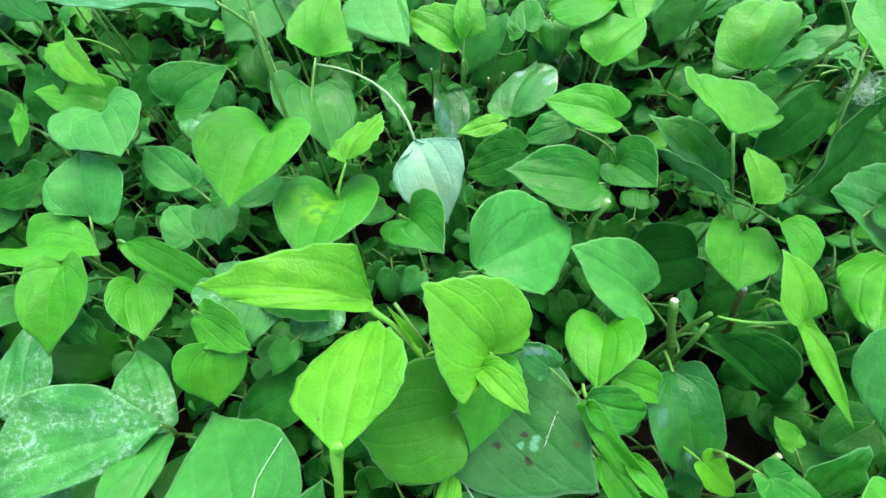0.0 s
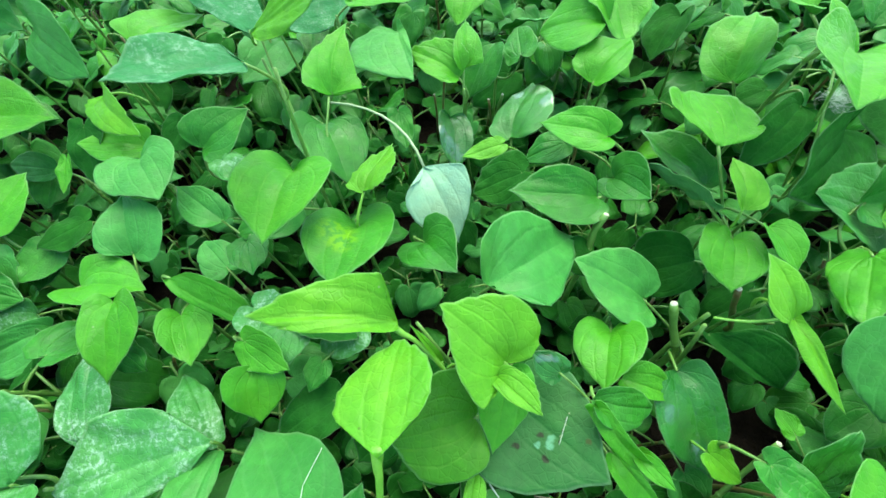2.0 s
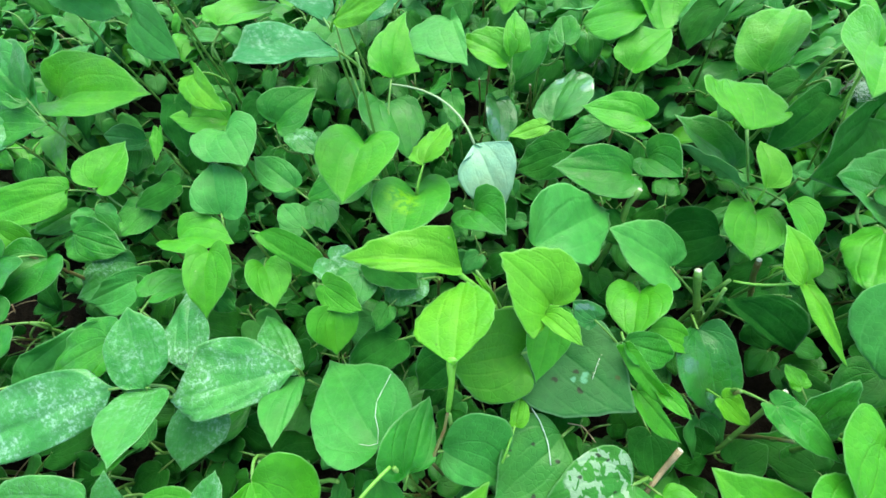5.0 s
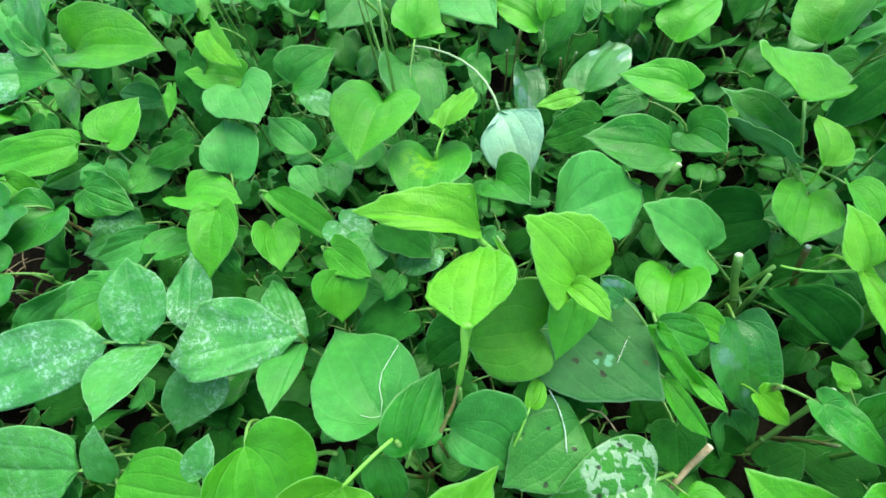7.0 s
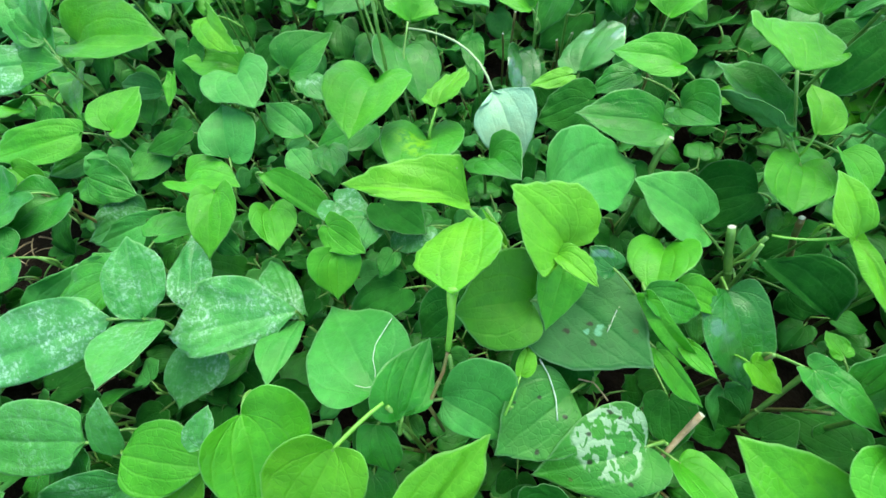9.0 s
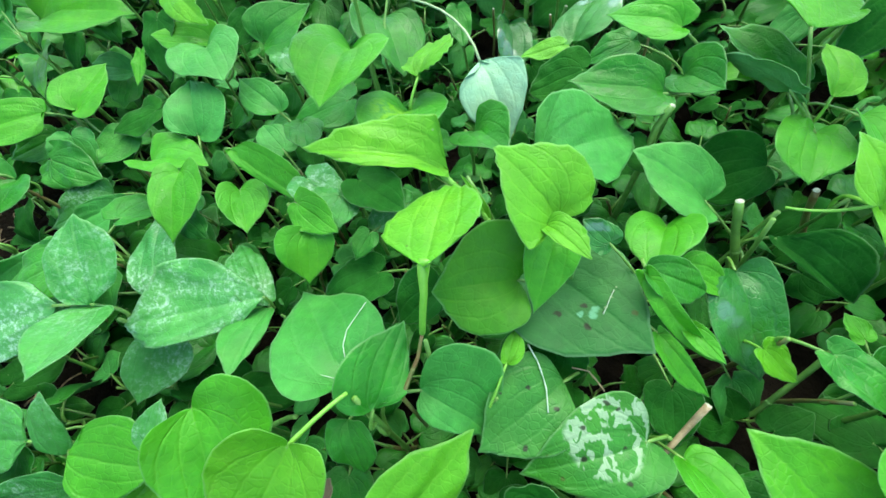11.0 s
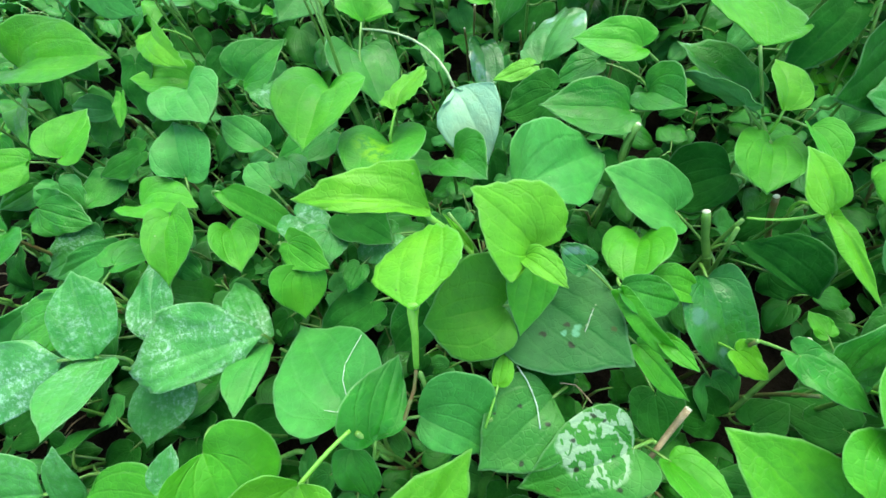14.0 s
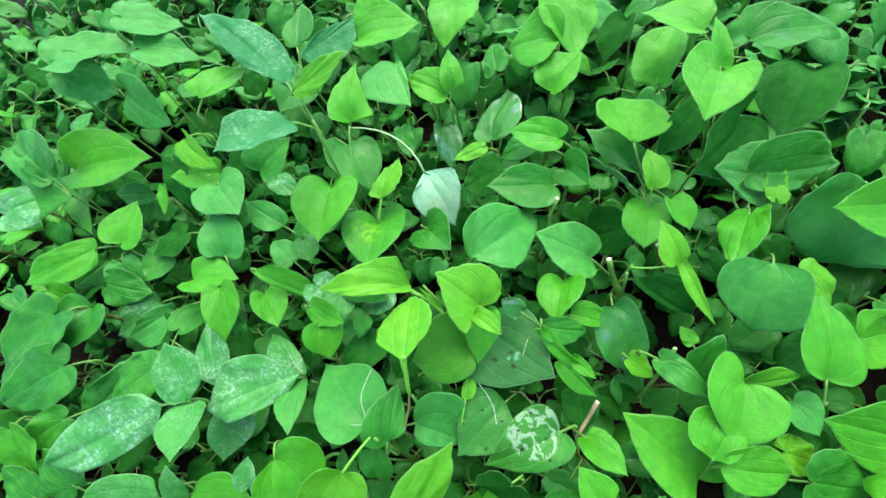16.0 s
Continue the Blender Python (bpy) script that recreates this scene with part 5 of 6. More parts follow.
leaf(-0.1442, 0.1263, 0.1693, -128.4, -14.1, -2.1, 0.0432, 0.0354, "speck", fold=0.20, bend=0.40, cup=-0.06, wave=0.02, twist=-0.04)
leaf(-0.0963, 0.0900, 0.1517, 154.8, -10.9, -6.9, 0.0202, 0.0186, "green", fold=0.08, bend=0.26, cup=0.06, wave=0.02, twist=0.02)
leaf(-0.3738, 0.3028, 0.1615, -179.9, -25.0, -1.6, 0.0344, 0.0137, "bright", fold=0.18, bend=0.08, cup=0.03, wave=0.02, twist=-0.11)
leaf(-0.2587, 0.1138, 0.1381, -130.0, -13.5, 17.8, 0.0277, 0.0237, "green", fold=0.10, bend=0.39, cup=-0.02, wave=0.02, twist=0.01)
leaf(-0.3481, 0.0111, 0.1307, 69.5, 8.7, -37.5, 0.0400, 0.0323, "green", fold=0.12, bend=0.07, cup=-0.05, wave=0.03, twist=0.12)
leaf(-0.5206, 0.3428, 0.2298, -134.2, -29.2, 22.9, 0.0695, 0.0570, "matte", left=(0.44, 0.34, 0.12, 0.50), right=(0.38, 0.49, 0.11, 0.55), sway=0.05, fold=0.17, bend=0.13, cup=-0.01, twist=0.00, wave=0.010, dip=0.12)
leaf(-0.5589, 0.2740, 0.1908, -70.9, -7.8, 26.9, 0.0743, 0.0539, "dust", left=(0.31, 0.40, 0.09, 0.52), right=(0.42, 0.31, 0.11, 0.48), sway=-0.06, fold=0.10, bend=0.17, cup=-0.07, twist=-0.07, wave=0.025, dip=0.12)
leaf(-0.4579, 0.0141, 0.1574, -172.5, -40.5, 7.2, 0.0592, 0.0528, "bright", fold=0.19, bend=0.09, cup=-0.10, wave=0.02, twist=-0.09)
leaf(-0.3998, -0.0363, 0.1250, 45.9, 26.3, -18.5, 0.0507, 0.0421, "green", fold=0.06, bend=0.36, cup=0.06, wave=0.03, twist=0.02)
leaf(-0.4433, -0.0425, 0.1225, 43.6, 30.4, -14.9, 0.0424, 0.0359, "green", fold=0.08, bend=0.11, cup=-0.02, wave=0.03, twist=-0.11)
leaf(-0.2052, -0.0512, 0.1370, -5.8, 27.4, -5.6, 0.0276, 0.0251, "speck", left=(0.48, 0.29, 0.12, 0.50), right=(0.43, 0.33, 0.12, 0.54), sway=0.03, fold=0.21, bend=0.11, cup=-0.07, twist=0.08, wave=0.020, dip=0.12)
leaf(0.0272, -0.0671, 0.1400, 105.8, -49.1, -43.4, 0.0438, 0.0430, "dark", fold=0.09, bend=0.26, cup=-0.02, wave=0.01, twist=0.03)
leaf(-0.2675, -0.0599, 0.1294, -96.1, -5.9, 18.0, 0.0586, 0.0520, "bright", left=(0.47, 0.48, -0.09, 0.50), right=(0.41, 0.44, -0.06, 0.47), sway=-0.01, fold=0.05, bend=0.19, cup=0.00, twist=0.00, wave=0.010, oval=1)
leaf(-0.4070, 0.0366, 0.1210, -56.0, 14.0, 64.3, 0.0716, 0.0450, "matte", fold=0.13, bend=0.18, cup=-0.09, wave=0.02, twist=0.01, oval=.5)
leaf(0.0738, 0.0444, 0.1827, -130.5, -39.3, 48.7, 0.0713, 0.0131, "bright", left=(0.09, 0.28, 0.11, 0.44), right=(0.09, 0.33, 0.12, 0.45), sway=-0.12, fold=0.21, bend=0.26, cup=-0.01, twist=-0.07, wave=0.010, dip=0.12, hold=(0.082, 0.0476, 0.1677))
leaf(-0.1907, 0.4895, 0.1651, 153.7, -6.6, -23.1, 0.0827, 0.0686, "matte", left=(0.46, 0.37, -0.01, 0.52), right=(0.37, 0.35, -0.03, 0.50), sway=0.01, fold=0.14, bend=0.17, cup=0.00, twist=0.00, wave=0.020, dip=0.12)
leaf(-0.1618, 0.5290, 0.1571, -176.7, -7.5, -0.9, 0.0645, 0.0409, "green", left=(0.34, 0.37, 0.11, 0.54), right=(0.30, 0.33, 0.12, 0.53), sway=0.02, fold=0.17, bend=0.16, cup=0.00, twist=0.00, wave=0.020, dip=0.12)
leaf(-0.4316, 0.3353, 0.1208, 80.4, -0.8, -35.8, 0.0598, 0.0326, "matte", left=(0.27, 0.25, 0.07, 0.44), right=(0.27, 0.32, 0.04, 0.49), sway=0.02, fold=0.29, bend=0.21, cup=0.00, twist=0.00, wave=0.020, dip=0.12)
leaf(0.0969, 0.0237, 0.1646, -142.3, -3.9, 12.6, 0.0233, 0.0120, "bright", left=(0.23, 0.29, 0.12, 0.48), right=(0.29, 0.30, 0.12, 0.51), sway=0.00, fold=0.26, bend=0.21, cup=0.00, twist=0.00, wave=0.020, dip=0.12)
leaf(-0.1216, -0.0436, 0.1295, 0.8, -2.8, 2.6, 0.0175, 0.0108, "green", left=(0.27, 0.29, 0.12, 0.48), right=(0.35, 0.28, 0.12, 0.48), sway=-0.03, fold=0.25, bend=0.21, cup=0.00, twist=0.00, wave=0.020, dip=0.12)
leaf(-0.3331, 0.0757, 0.1476, 120.4, -15.4, -27.0, 0.0331, 0.0359, "matte", left=(0.71, 0.36, 0.09, 0.49), right=(0.37, 0.29, 0.03, 0.46), sway=0.06, fold=0.30, bend=0.24, cup=0.00, twist=0.00, wave=0.020, dip=0.12)
leaf(-0.3867, 0.1679, 0.0979, 125.8, -8.2, -18.9, 0.0646, 0.0541, "speck", left=(0.51, 0.37, 0.12, 0.55), right=(0.33, 0.39, 0.11, 0.54), sway=0.06, fold=0.27, bend=0.24, cup=0.00, twist=0.00, wave=0.020, dip=0.12)
leaf(0.2845, -0.0225, 0.1104, -158.1, -6.3, 5.6, 0.0291, 0.0325, "matte", left=(0.57, 0.21, 0.21, 0.46), right=(0.54, 0.29, 0.15, 0.50), sway=0.06, fold=0.26, bend=0.23, cup=0.00, twist=0.00, wave=0.020, dip=0.12)
leaf(-0.5235, 0.3286, 0.1445, -141.7, -2.3, 17.3, 0.0881, 0.0411, "bright", left=(0.32, 0.32, 0.09, 0.42), right=(0.15, 0.30, 0.04, 0.44), sway=0.03, fold=0.20, bend=0.14, cup=0.00, twist=0.00, wave=0.020, dip=0.12)
leaf(-0.4670, 0.2299, 0.1172, 136.6, -2.5, -24.3, 0.0463, 0.0405, "green", left=(0.48, 0.32, 0.10, 0.49), right=(0.39, 0.38, 0.07, 0.50), sway=0.07, fold=0.24, bend=0.20, cup=0.00, twist=0.00, wave=0.020, dip=0.12)
leaf(-0.0006, 0.0015, 0.1606, -16.1, -9.3, 0.4, 0.0205, 0.0123, "lime", left=(0.22, 0.30, 0.10, 0.48), right=(0.38, 0.32, 0.08, 0.47), sway=-0.03, fold=0.28, bend=0.22, cup=0.00, twist=0.00, wave=0.020, dip=0.12)
leaf(0.0008, 0.0039, 0.1396, 179.2, 0.5, 2.8, 0.0101, 0.0075, "lime", left=(0.37, 0.24, 0.12, 0.44), right=(0.38, 0.25, 0.12, 0.46), sway=0.02, fold=0.25, bend=0.20, cup=0.00, twist=0.00, wave=0.020, dip=0.12)
leaf(-0.0112, 0.0700, 0.1992, 47.2, 47.3, 0, 0.0300, 0.0050, "lime", left=(0.08, 0.22, 0.02, 0.6), right=(0.09, 0.25, 0.02, 0.6), fold=0.3, bend=0.05, hold=(-0.0098, 0.0660, 0.1955))


# leaves that spring from one stem are one plant
order = sorted(range(len(LEAVES)), key=lambda i: -LEAVES[i][0].translation.z)
plants = []
for i in order:
    m = LEAVES[i][0]
    tip = m.to_3x3() @ Vector((0, 1, 0))
    known = LEAVES[i][5]
    root = Vector(known) if known else m.translation - Vector((tip.x, tip.y, 0)) * 0.018
    best = None
    for p in plants:
        d = math.hypot(root.x - p[0].x, root.y - p[0].y)
        if d < 0.04 and len(p[1]) < 6 and (best is None or d < best[0]):
            best = (d, p)
    if best:
        best[1][1].append(i)
    else:
        plants.append((root, [i]))
TOPS = [(m.translation + m.to_3x3() @ Vector((0, l * 0.4, 0)), l) for m, l, *_ in LEAVES]
for root, members in plants:
    rnd = random.Random(len(members) * 7 + members[0])
    lean = Vector((rnd.uniform(-0.02, 0.02), rnd.uniform(-0.015, 0.03), 0))
    foot = Vector((root.x, root.y, 0)) + lean
    ovals = sum(1 for i in members if LEAVES[i][4].get("oval", 0) > 0.5)
    oval = ovals * 2 > len(members)
    plant = new("oval_leaf_plant" if oval else "heart_leaf_plant")
    plant.matrix_basis = Matrix.Translation(foot)
    first = WORDS[LEAVES[members[0]][3]]
    tagged(plant, ("oval-leaved" if oval else "heart-leaved") + " herb growing in soil, topmost blade " + first.replace(" leaf", ""), "plant",
           "oval-leaved plants" if oval else "plants of the patch")
    top = Vector((root.x, root.y, max(0.02, root.z - 0.012))) - foot
    pts = bow((0, 0, -0.012), top, (rnd.uniform(-0.008, 0.008), rnd.uniform(-0.008, 0.008), 0), 9)
    stem_of(plant, pts, rnd.uniform(0.0014, 0.0022), [RED if rnd.random() < 0.35 and root.z < 0.17 else STEM, STEM])
    for i in members:
        m, length, width, kind, shape, hold, arch = LEAVES[i]
        zz = max(0.0, m.translation.z - 0.012 - rnd.uniform(0.008, 0.022))
        f = min(1.0, zz / max(0.01, top.z))
        a = pts[min(8, int(f * 8))].lerp(pts[min(8, int(f * 8) + 1)], f * 8 - int(f * 8))
        build_leaf(plant, foot, m, length, width, kind, shape, i, Vector(hold) if hold else a + foot, arch, hold is not None)


# ---- cut stems, twigs and dry bits ----
def cut_stem(points, thick, mat, label):
    n = len(points)
    pts = [Vector(points[0]).lerp(Vector(points[0]), 0)] + [Vector(points[k]).lerp(Vector(points[k + 1]), f) for k in range(n - 1) for f in (0.34, 0.67, 1.0)]
    root = Vector((pts[0].x, pts[0].y + 0.01, -0.01))
    foot = Vector((root.x, root.y, 0))
    ob = new("cut_stem")
    ob.matrix_basis = Matrix.Translation(foot)
    tagged(ob, label, "stem", "cut stems")
    pts = [q - foot for q in [root, root.lerp(pts[0], 0.5)] + pts]
    rad = [thick * (1.05 + 0.1 * math.sin(i * 2.1)) for i in range(len(pts))]
    mesh_object("shaft", tube(pts, rad, 10), [mat, CUT], ob)
    d = (pts[-1] - pts[-2]).normalized()
    mesh_object("cut_face", tube([pts[-1] - d * 0.0002, pts[-1] + d * 0.0006], [rad[-1] * 0.82, rad[-1] * 0.7], 10), [CUT, CUT], ob, None, "pale pith")
    mesh_object("joint", tube([pts[3] - d * 0.002, pts[3], pts[3] + d * 0.002], [thick * 0.95, thick * 1.3, thick * 0.95], 10), [mat, mat], ob)


def twig(points, thick, mat, label):
    pts = [Vector(points[k]).lerp(Vector(points[k + 1]), f) for k in range(len(points) - 1) for f in (0, 0.5)] + [Vector(points[-1])]
    n = len(pts)
    ob = mesh_object("dry_twig", tube(pts, [thick * (0.8 + 0.25 * (i / n)) for i in range(n)], 9), [mat, CUT])
    tagged(ob, label, "twig")


def fibre(points, thick, mat, label):
    pts = [Vector(points[k]).lerp(Vector(points[k + 1]), f) for k in range(len(points) - 1) for f in (0, 0.5)] + [Vector(points[-1])]
    n = len(pts)
    ob = mesh_object("plant_fibre", tube(pts, [thick * (0.55 + 0.6 * abs(math.sin(1 + i * 1.3))) for i in range(n)], 6), [mat, mat])
    tagged(ob, label, "plant fibre", "dry fibres")


def branch(points, thick, mat=STEM):
    pts = [Vector(points[k]).lerp(Vector(points[k + 1]), f) for k in range(len(points) - 1) for f in (0, 0.34, 0.67)] + [Vector(points[-1])]
    root = Vector((pts[0].x, pts[0].y, -0.01))
    foot = Vector((root.x, root.y, 0))
    ob = new("bare_shoot")
    ob.matrix_basis = Matrix.Translation(foot)
    tagged(ob, "leafless green shoot branching up from the soil", "shoot", "bare shoots")
    pts = [q - foot for q in [root, root.lerp(pts[0], 0.5)] + pts]
    n = len(pts)
    mesh_object("shaft", tube(pts, [thick * (1.15 - 0.35 * i / n) for i in range(n)], 8), [mat, mat], ob)
    q = pts[n // 2]
    d = (pts[n // 2 + 1] - pts[n // 2 - 1]).normalized() * 0.0015
    mesh_object("joint", tube([q - d, q, q + d], [thick * 0.9, thick * 1.2, thick * 0.9], 8), [mat, mat], ob)


def fluff(at):
    rnd = random.Random(4)
    bm = bmesh.new()
    for _ in range(170):
        a = Vector([rnd.gauss(0, 0.0032) for _ in range(3)])
        d = Vector([rnd.gauss(0, 0.004) for _ in range(3)])
        b2 = tube(bow(a, a + d, d.cross(Vector((0, 0, 1))) * 0.5, 4), [0.00008] * 4, 3)
        me = bpy.data.meshes.new("tuft")
        b2.to_mesh(me)
        b2.free()
        bm.from_mesh(me)
        bpy.data.meshes.remove(me)
    tagged(mesh_object("seed_fluff", bm, [WHITE, WHITE], None, Matrix.Translation(at)), "tuft of white seed fluff caught between stems", "seed fluff")


cut_stem([(0.1697, 0.1008, 0.1010), (0.1619, 0.1141, 0.1265), (0.1558, 0.1217, 0.1492)], 0.0028, STEM, "green stem cut off, pale pith showing")
cut_stem([(0.1688, -0.0003, 0.0705), (0.1857, 0.0171, 0.1017), (0.1916, 0.0288, 0.1396)], 0.0018, STEM, "thick green stem cut off, pale pith showing")
cut_stem([(0.1053, 0.1702, 0.1410), (0.1089, 0.1802, 0.1629), (0.1151, 0.1838, 0.1783)], 0.0024, STEM, "slender green stem cut off at its top")
cut_stem([(0.2283, 0.1250, 0.0899), (0.2117, 0.1277, 0.1281), (0.2050, 0.1299, 0.1506)], 0.0022, RED, "reddish brown stem cut off")
# stubs left standing in the gaps
cut_stem([(-0.0061, 0.4220, 0.0520), (-0.0031, 0.4208, 0.1099), (0.0002, 0.4200, 0.1485)], 0.0014, RED, "thin reddish stem cut off short")
cut_stem([(0.0270, 0.4038, 0.0509), (0.0229, 0.4015, 0.1075), (0.0245, 0.4000, 0.1453)], 0.0015, STEM, "thin green stem cut off short")
cut_stem([(0.0535, 0.4084, 0.0463), (0.0591, 0.4034, 0.0978), (0.0652, 0.4000, 0.1322)], 0.0017, STEM, "thin green stem cut off short")
cut_stem([(0.0818, 0.4619, 0.0422), (0.0855, 0.4548, 0.0893), (0.0882, 0.4500, 0.1207)], 0.0015, STEM, "thin green stem cut off short")
cut_stem([(0.0601, 0.4205, 0.0393), (0.0561, 0.4202, 0.0830), (0.0520, 0.4200, 0.1122)], 0.0014, RED, "thin reddish stem cut off short")
cut_stem([(0.1290, 0.4440, 0.0508), (0.1362, 0.4416, 0.1073), (0.1374, 0.4400, 0.1451)], 0.0016, STEM, "thin green stem cut off short")
cut_stem([(-0.0127, 0.4363, 0.0410), (-0.0120, 0.4325, 0.0866), (-0.0133, 0.4300, 0.1170)], 0.0013, RED, "thin reddish stem cut off short")
cut_stem([(0.4849, 0.3067, 0.0404), (0.4917, 0.3027, 0.0854), (0.4954, 0.3000, 0.1154)], 0.0018, STEM, "thin green stem cut off short")
cut_stem([(0.5125, 0.2607, 0.0365), (0.5175, 0.2663, 0.0771), (0.5172, 0.2700, 0.1042)], 0.0018, RED, "thin reddish stem cut off short")
cut_stem([(0.5615, 0.3658, 0.0272), (0.5642, 0.3623, 0.0576), (0.5622, 0.3600, 0.0778)], 0.0016, STEM, "thin green stem cut off short")
branch([(-0.0540, -0.0222, 0.1717), (-0.0498, -0.0136, 0.1792), (-0.0454, -0.0059, 0.1871), (-0.0426, 0.0032, 0.1978)], 0.0011, RED)
branch([(-0.1252, 0.2713, 0.1792), (-0.1370, 0.3058, 0.1969), (-0.1463, 0.3231, 0.2306), (-0.1494, 0.3331, 0.2594)], 0.0011)
branch([(-0.1042, 0.2554, 0.1728), (-0.1064, 0.2870, 0.1904), (-0.1032, 0.3109, 0.2052)], 0.0011)
twig([(0.0936, -0.0333, 0.1026), (0.1071, -0.0187, 0.1103), (0.1155, -0.0078, 0.1257)], 0.0021, STRAW, "short tan dry twig among the leaves")
fibre([(0.0114, 0.0131, 0.1574), (0.0170, 0.0054, 0.1518), (0.0204, -0.0025, 0.1470), (0.0221, -0.0084, 0.1442), (0.0227, -0.0202, 0.1418)], 0.00045, WHITE, "whitish dry plant fibre lying across two leaves")
fibre([(-0.0914, -0.0105, 0.1592), (-0.0966, -0.0122, 0.1608), (-0.1031, -0.0115, 0.1634)], 0.0002, WHITE, "pale dried streak lying on a leaf")
fibre([(0.0605, 0.0450, 0.1652), (0.0579, 0.0404, 0.1645), (0.0555, 0.0349, 0.1636), (0.0532, 0.0306, 0.1630)], 0.00018, WHITE, "short pale dry sliver lying on a spotted leaf")
fibre([(0.0386, 0.0070, 0.1364), (0.0481, 0.0057, 0.1356), (0.0529, 0.0006, 0.1335), (0.0570, -0.0045, 0.1313)], 0.0005, STRAW, "thin pale dried stalk")
fibre([(-0.0868, 0.0352, 0.1586), (-0.0910, 0.0248, 0.1600), (-0.0945, 0.0155, 0.1613), (-0.0943, 0.0058, 0.1625), (-0.0914, -0.0025, 0.1614), (-0.0914, -0.0105, 0.1592)], 0.00028, WHITE, "pale dried streak lying on a leaf")
branch([(0.1650, 0.1065, 0.0892), (0.1727, 0.1120, 0.1222), (0.1749, 0.1109, 0.1520)], 0.0019)
branch([(-0.0045, 0.0595, 0.1486), (-0.0059, 0.0747, 0.1769), (-0.0125, 0.0770, 0.1998), (-0.0242, 0.0890, 0.2131)], 0.0013)
branch([(-0.1546, -0.0344, 0.1085), (-0.1274, -0.0311, 0.1376), (-0.1159, -0.0326, 0.1538)], 0.0016)
branch([(-0.3239, 0.3763, 0.2010), (-0.3229, 0.3775, 0.2394), (-0.3183, 0.3748, 0.2752)], 0.0010)
fluff((0.2725, 0.2321, 0.2328))
BARE = [(-0.628, 0.156), (-0.441, 0.010), (-0.656, 0.172)]
OPEN = [(0.217, 0.266), (0.250, 0.519), (0.476, 0.528), (-0.017, 0.475),
        (0.622, 0.416), (0.571, 0.322), (0.632, 0.51), (0.613, 0.358), (0.537, 0.298),
        (0.201, 0.025), (0.216, 0.010), (0.235, 0.056)]

rnd = random.Random(31)
for bx, by in BARE:
    for _ in range(16):
        a = Vector((bx + rnd.gauss(0, 0.035), by + rnd.gauss(0, 0.035), 0.006 + rnd.uniform(0, 0.006)))
        turn, size = rnd.uniform(0, 6.28), rnd.uniform(0.012, 0.04)
        b = a + Vector((math.cos(turn) * size, math.sin(turn) * size, rnd.uniform(-0.003, 0.006)))
        ob = mesh_object("straw", tube(bow(a, b, (0, 0, 0.003), 5), [rnd.uniform(0.0005, 0.0011)] * 5, 5), [STRAW, STRAW])
        tagged(ob, "broken piece of dry straw on the soil", "straw", "straw litter")


# ---- the same herb between and beyond: lower shoots and the wider patch ----
def shoot(seed, height, count, kinds, size):
    rnd = random.Random(seed)
    plant = new("heart_leaf_plant")
    tagged(plant, "low green herb with heart-shaped leaves growing in soil", "plant", "plants of the patch")
    top = Vector((rnd.uniform(-0.02, 0.02), rnd.uniform(-0.02, 0.02), height))
    pts = bow((0, 0, -0.012), top, (rnd.uniform(-0.01, 0.01), rnd.uniform(-0.01, 0.01), 0), 9)
    stem_of(plant, pts, rnd.uniform(0.0013, 0.0021), [RED if rnd.random() < 0.4 else STEM, STEM])
    turn = rnd.uniform(0, 360)
    for k in range(count):
        f = 0.3 + 0.7 * (k + rnd.uniform(0, 0.6)) / count
        f = min(0.99, f)
        a = pts[int(f * 8)].lerp(pts[int(f * 8) + 1], f * 8 - int(f * 8))
        turn += 137 + rnd.uniform(-25, 25)
        yaw = radians(turn)
        out = Vector((-math.sin(yaw), math.cos(yaw), 0)) * rnd.uniform(0.012, 0.03)
        base = a + out + Vector((0, 0, rnd.uniform(0.008, 0.02)))
        length = size * rnd.uniform(0.6, 1.15)
        m = pose(base.x, base.y, base.z, 0, 0, turn) @ pose(0, 0, 0, rnd.uniform(-45, 5)) @ pose(0, 0, 0, 0, rnd.uniform(-25, 25))
        build_leaf(plant, Vector(), m, length, length * rnd.uniform(0.78, 0.98), rnd.choice(kinds),
                   dict(fold=rnd.uniform(0, 0.35), bend=rnd.uniform(0, 0.6), cup=rnd.uniform(-0.2, 0.15), wave=rnd.uniform(0.02, 0.06), twist=rnd.uniform(-0.3, 0.3), plain=True), rnd.randrange(9999), a)
    return plant


# dark among the kinds paints canopy shade onto the lower shoots
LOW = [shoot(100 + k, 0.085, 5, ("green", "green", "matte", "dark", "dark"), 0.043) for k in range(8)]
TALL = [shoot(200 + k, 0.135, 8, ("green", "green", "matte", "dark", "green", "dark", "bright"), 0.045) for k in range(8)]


def clearance(x, y):
    """The lowest leaf that spreads over this spot, or nothing."""
    zs = [q.z for q, l in TOPS if math.hypot(q.x - x, q.y - y) < 0.012 + l * 0.62]
    return min(zs) if zs else None


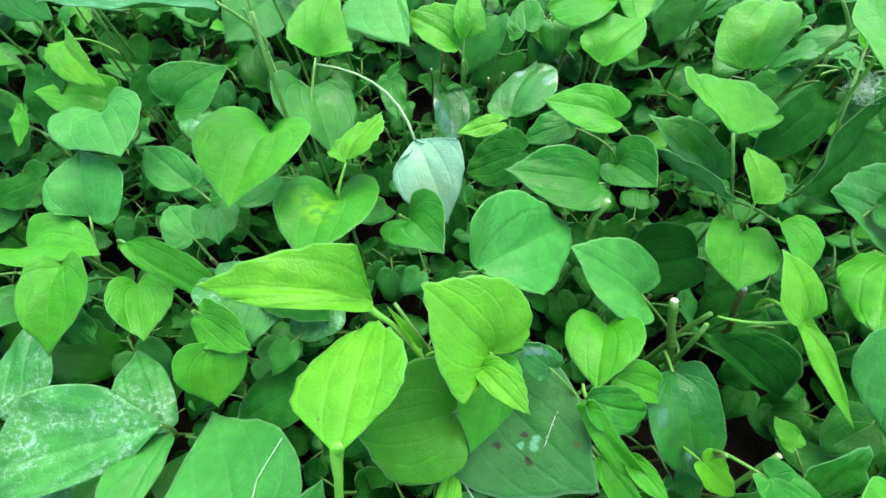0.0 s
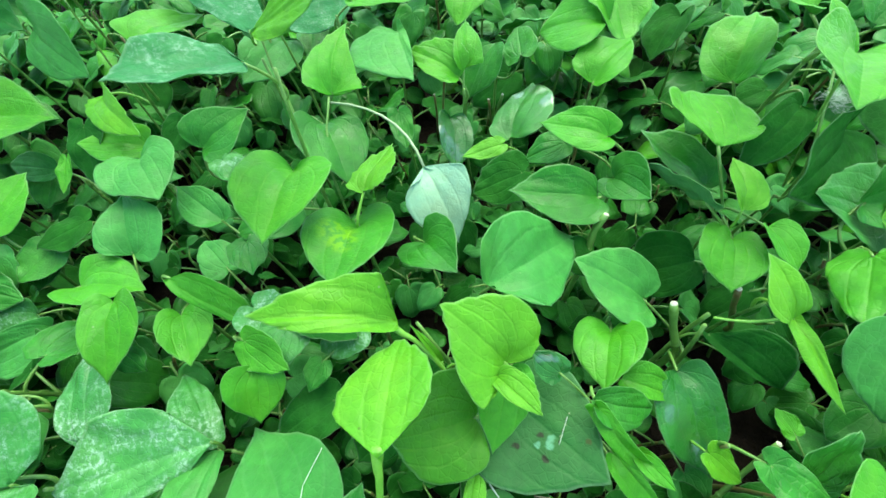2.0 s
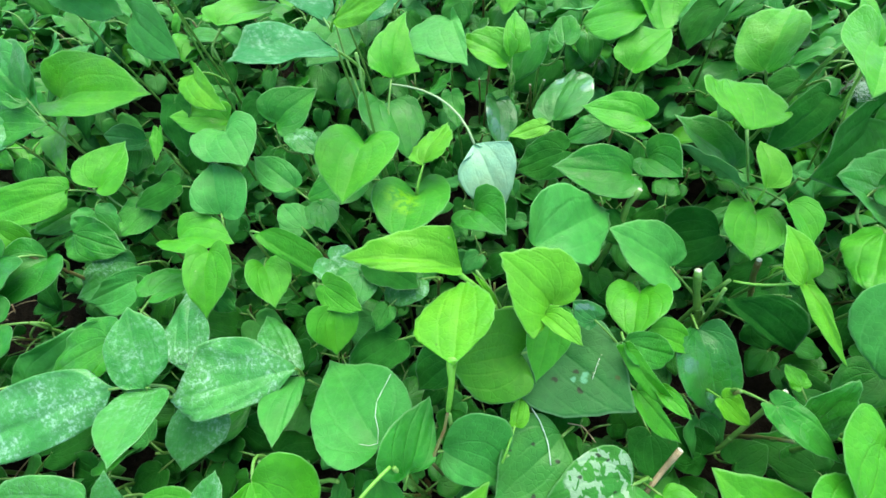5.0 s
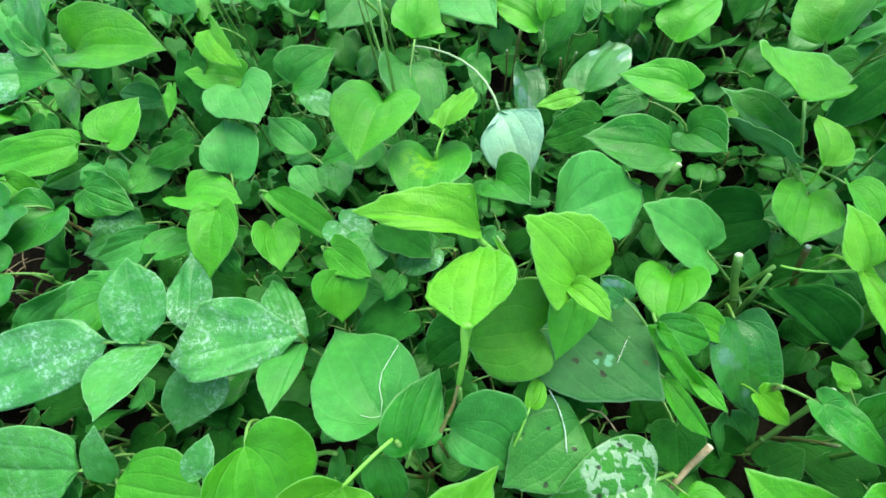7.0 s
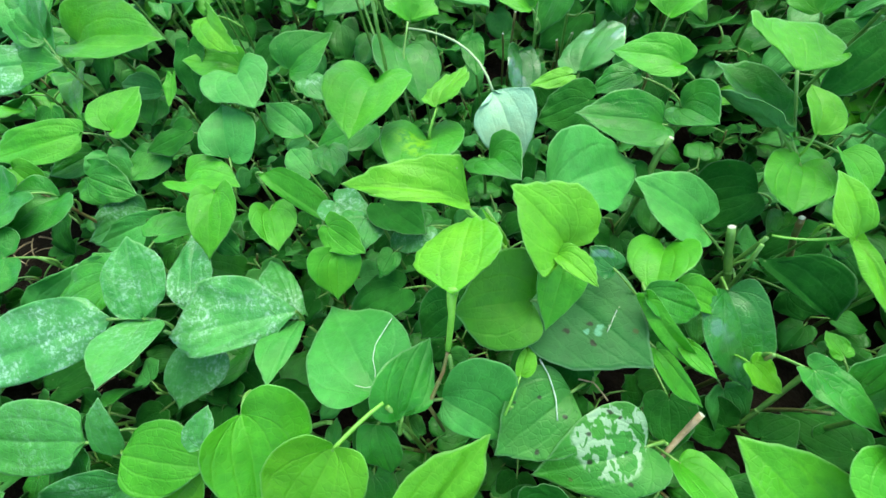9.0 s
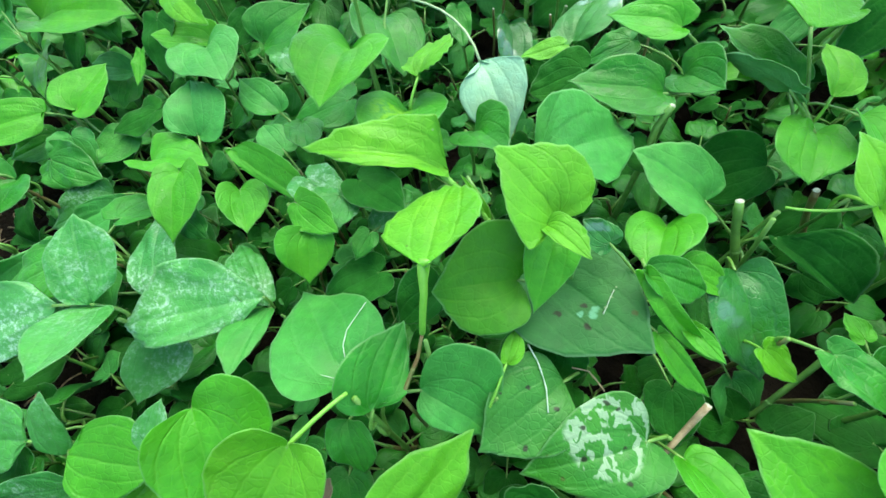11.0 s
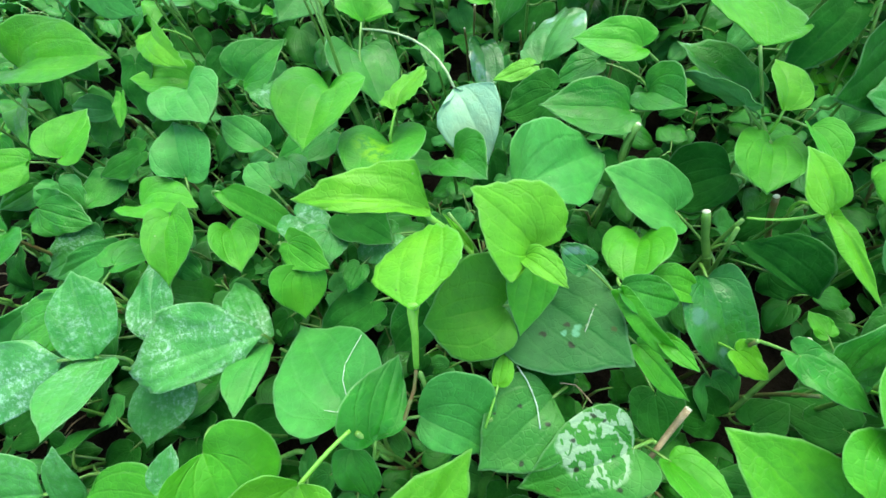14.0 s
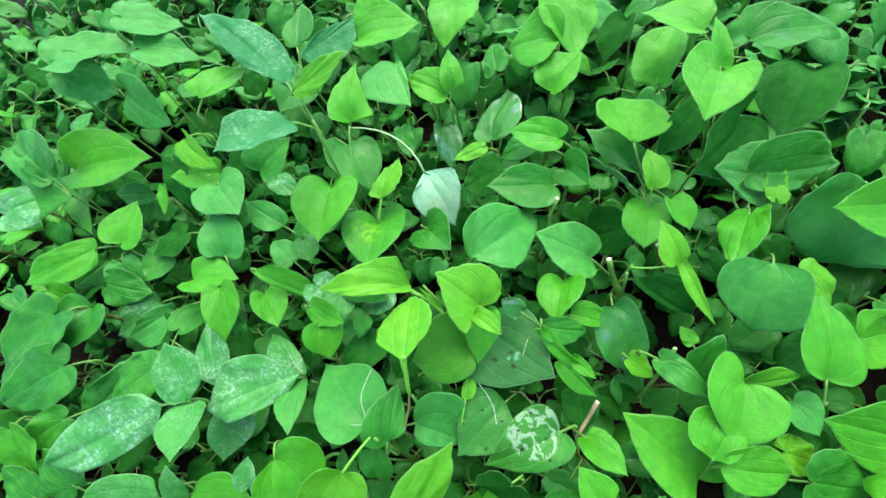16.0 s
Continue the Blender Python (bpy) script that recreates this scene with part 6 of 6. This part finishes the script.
def spots(templates, step, x0, x1, y0, y1, grow, seed, inside):
    """Where a template may stand on a jittered raster: under the taller leaves, or outside them."""
    rnd = random.Random(seed)
    made = []
    y = y0
    while y < y1:
        x = x0
        while x < x1:
            px, py = x + rnd.uniform(-0.45, 0.45) * step, y + rnd.uniform(-0.45, 0.45) * step
            k, g, turn = rnd.randrange(len(templates)), rnd.uniform(*grow), rnd.uniform(0, 360)
            x += step
            if any(math.hypot(px - bx, py - by) < 0.05 for bx, by in BARE):
                continue
            if any(math.hypot(px - bx, py - by) < 0.034 for bx, by in OPEN):
                continue
            if math.hypot(px / 1.22, (py - 0.42) / 0.98) > 1 + 0.16 * noise.noise((px * 3, py * 3, 8)):
                continue
            low = clearance(px, py)
            if (low is not None) != inside:
                continue
            if low is not None:
                g = min(g, (low - 0.012) / 0.105)
                if g < 0.35:
                    continue
            made.append((templates[k], pose(px, py, 0, 0, 0, turn) @ Matrix.Diagonal((g, g, g, 1))))
        y += step
    return made


def joined(name, items):
    """One mesh of many shoots, for those too far off or too hidden to tell apart."""
    verts, faces, mats, slots, uva, uvb, n = [], [], [], [], [], [], 0
    for src, m in items:
        for o in src.children_recursive:
            chain, q = o.matrix_basis.copy(), o.parent
            while q is not src:
                chain, q = q.matrix_basis @ chain, q.parent
            w = np.array(m @ chain)
            me = o.data
            co = np.empty(len(me.vertices) * 3)
            me.vertices.foreach_get("co", co)
            verts.append(co.reshape(-1, 3) @ w[:3, :3].T + w[:3, 3])
            local = []
            for k in me.materials:
                if k not in mats:
                    mats.append(k)
                local.append(mats.index(k))
            for f in me.polygons:
                faces.append([v + n for v in f.vertices])
                slots.append(local[f.material_index])
            for layer, store in (("blade", uva), ("rim", uvb)):
                buf = np.zeros(len(me.loops) * 2)
                if layer in me.uv_layers:
                    me.uv_layers[layer].data.foreach_get("uv", buf)
                store.append(buf)
            n += len(me.vertices)
    me = bpy.data.meshes.new(name)
    me.from_pydata(np.concatenate(verts), [], faces)
    for layer, store in (("blade", uva), ("rim", uvb)):
        me.uv_layers.new(name=layer).data.foreach_set("uv", np.concatenate(store))
    for k in mats:
        me.materials.append(k)
    me.polygons.foreach_set("material_index", slots)
    me.polygons.foreach_set("use_smooth", [True] * len(faces))
    return new(name, me)


low = spots(LOW, 0.043, -0.75, 0.65, -0.16, 0.75, (0.7, 1.1), 5, True)
tall = spots(TALL, 0.062, -1.4, 1.4, -0.65, 1.5, (0.85, 1.2), 6, False)
far = lambda it: math.hypot(it[1].translation.x, it[1].translation.y - 0.15)
low.sort(key=far)
tall.sort(key=far)
used = set()
for src, m in low[:110] + tall[:60]:
    if src in used:
        copy_thing(src, m)
    else:
        used.add(src)
        src.matrix_basis = m
rest = low[110:] + tall[60:]
for src in LOW + TALL:
    if src not in used:
        src.matrix_basis = pose(1.2, 1.4, 0)
tagged(joined("undergrowth", rest), "dense mass of small heart-shaped green leaves", "undergrowth", kind="stuff")
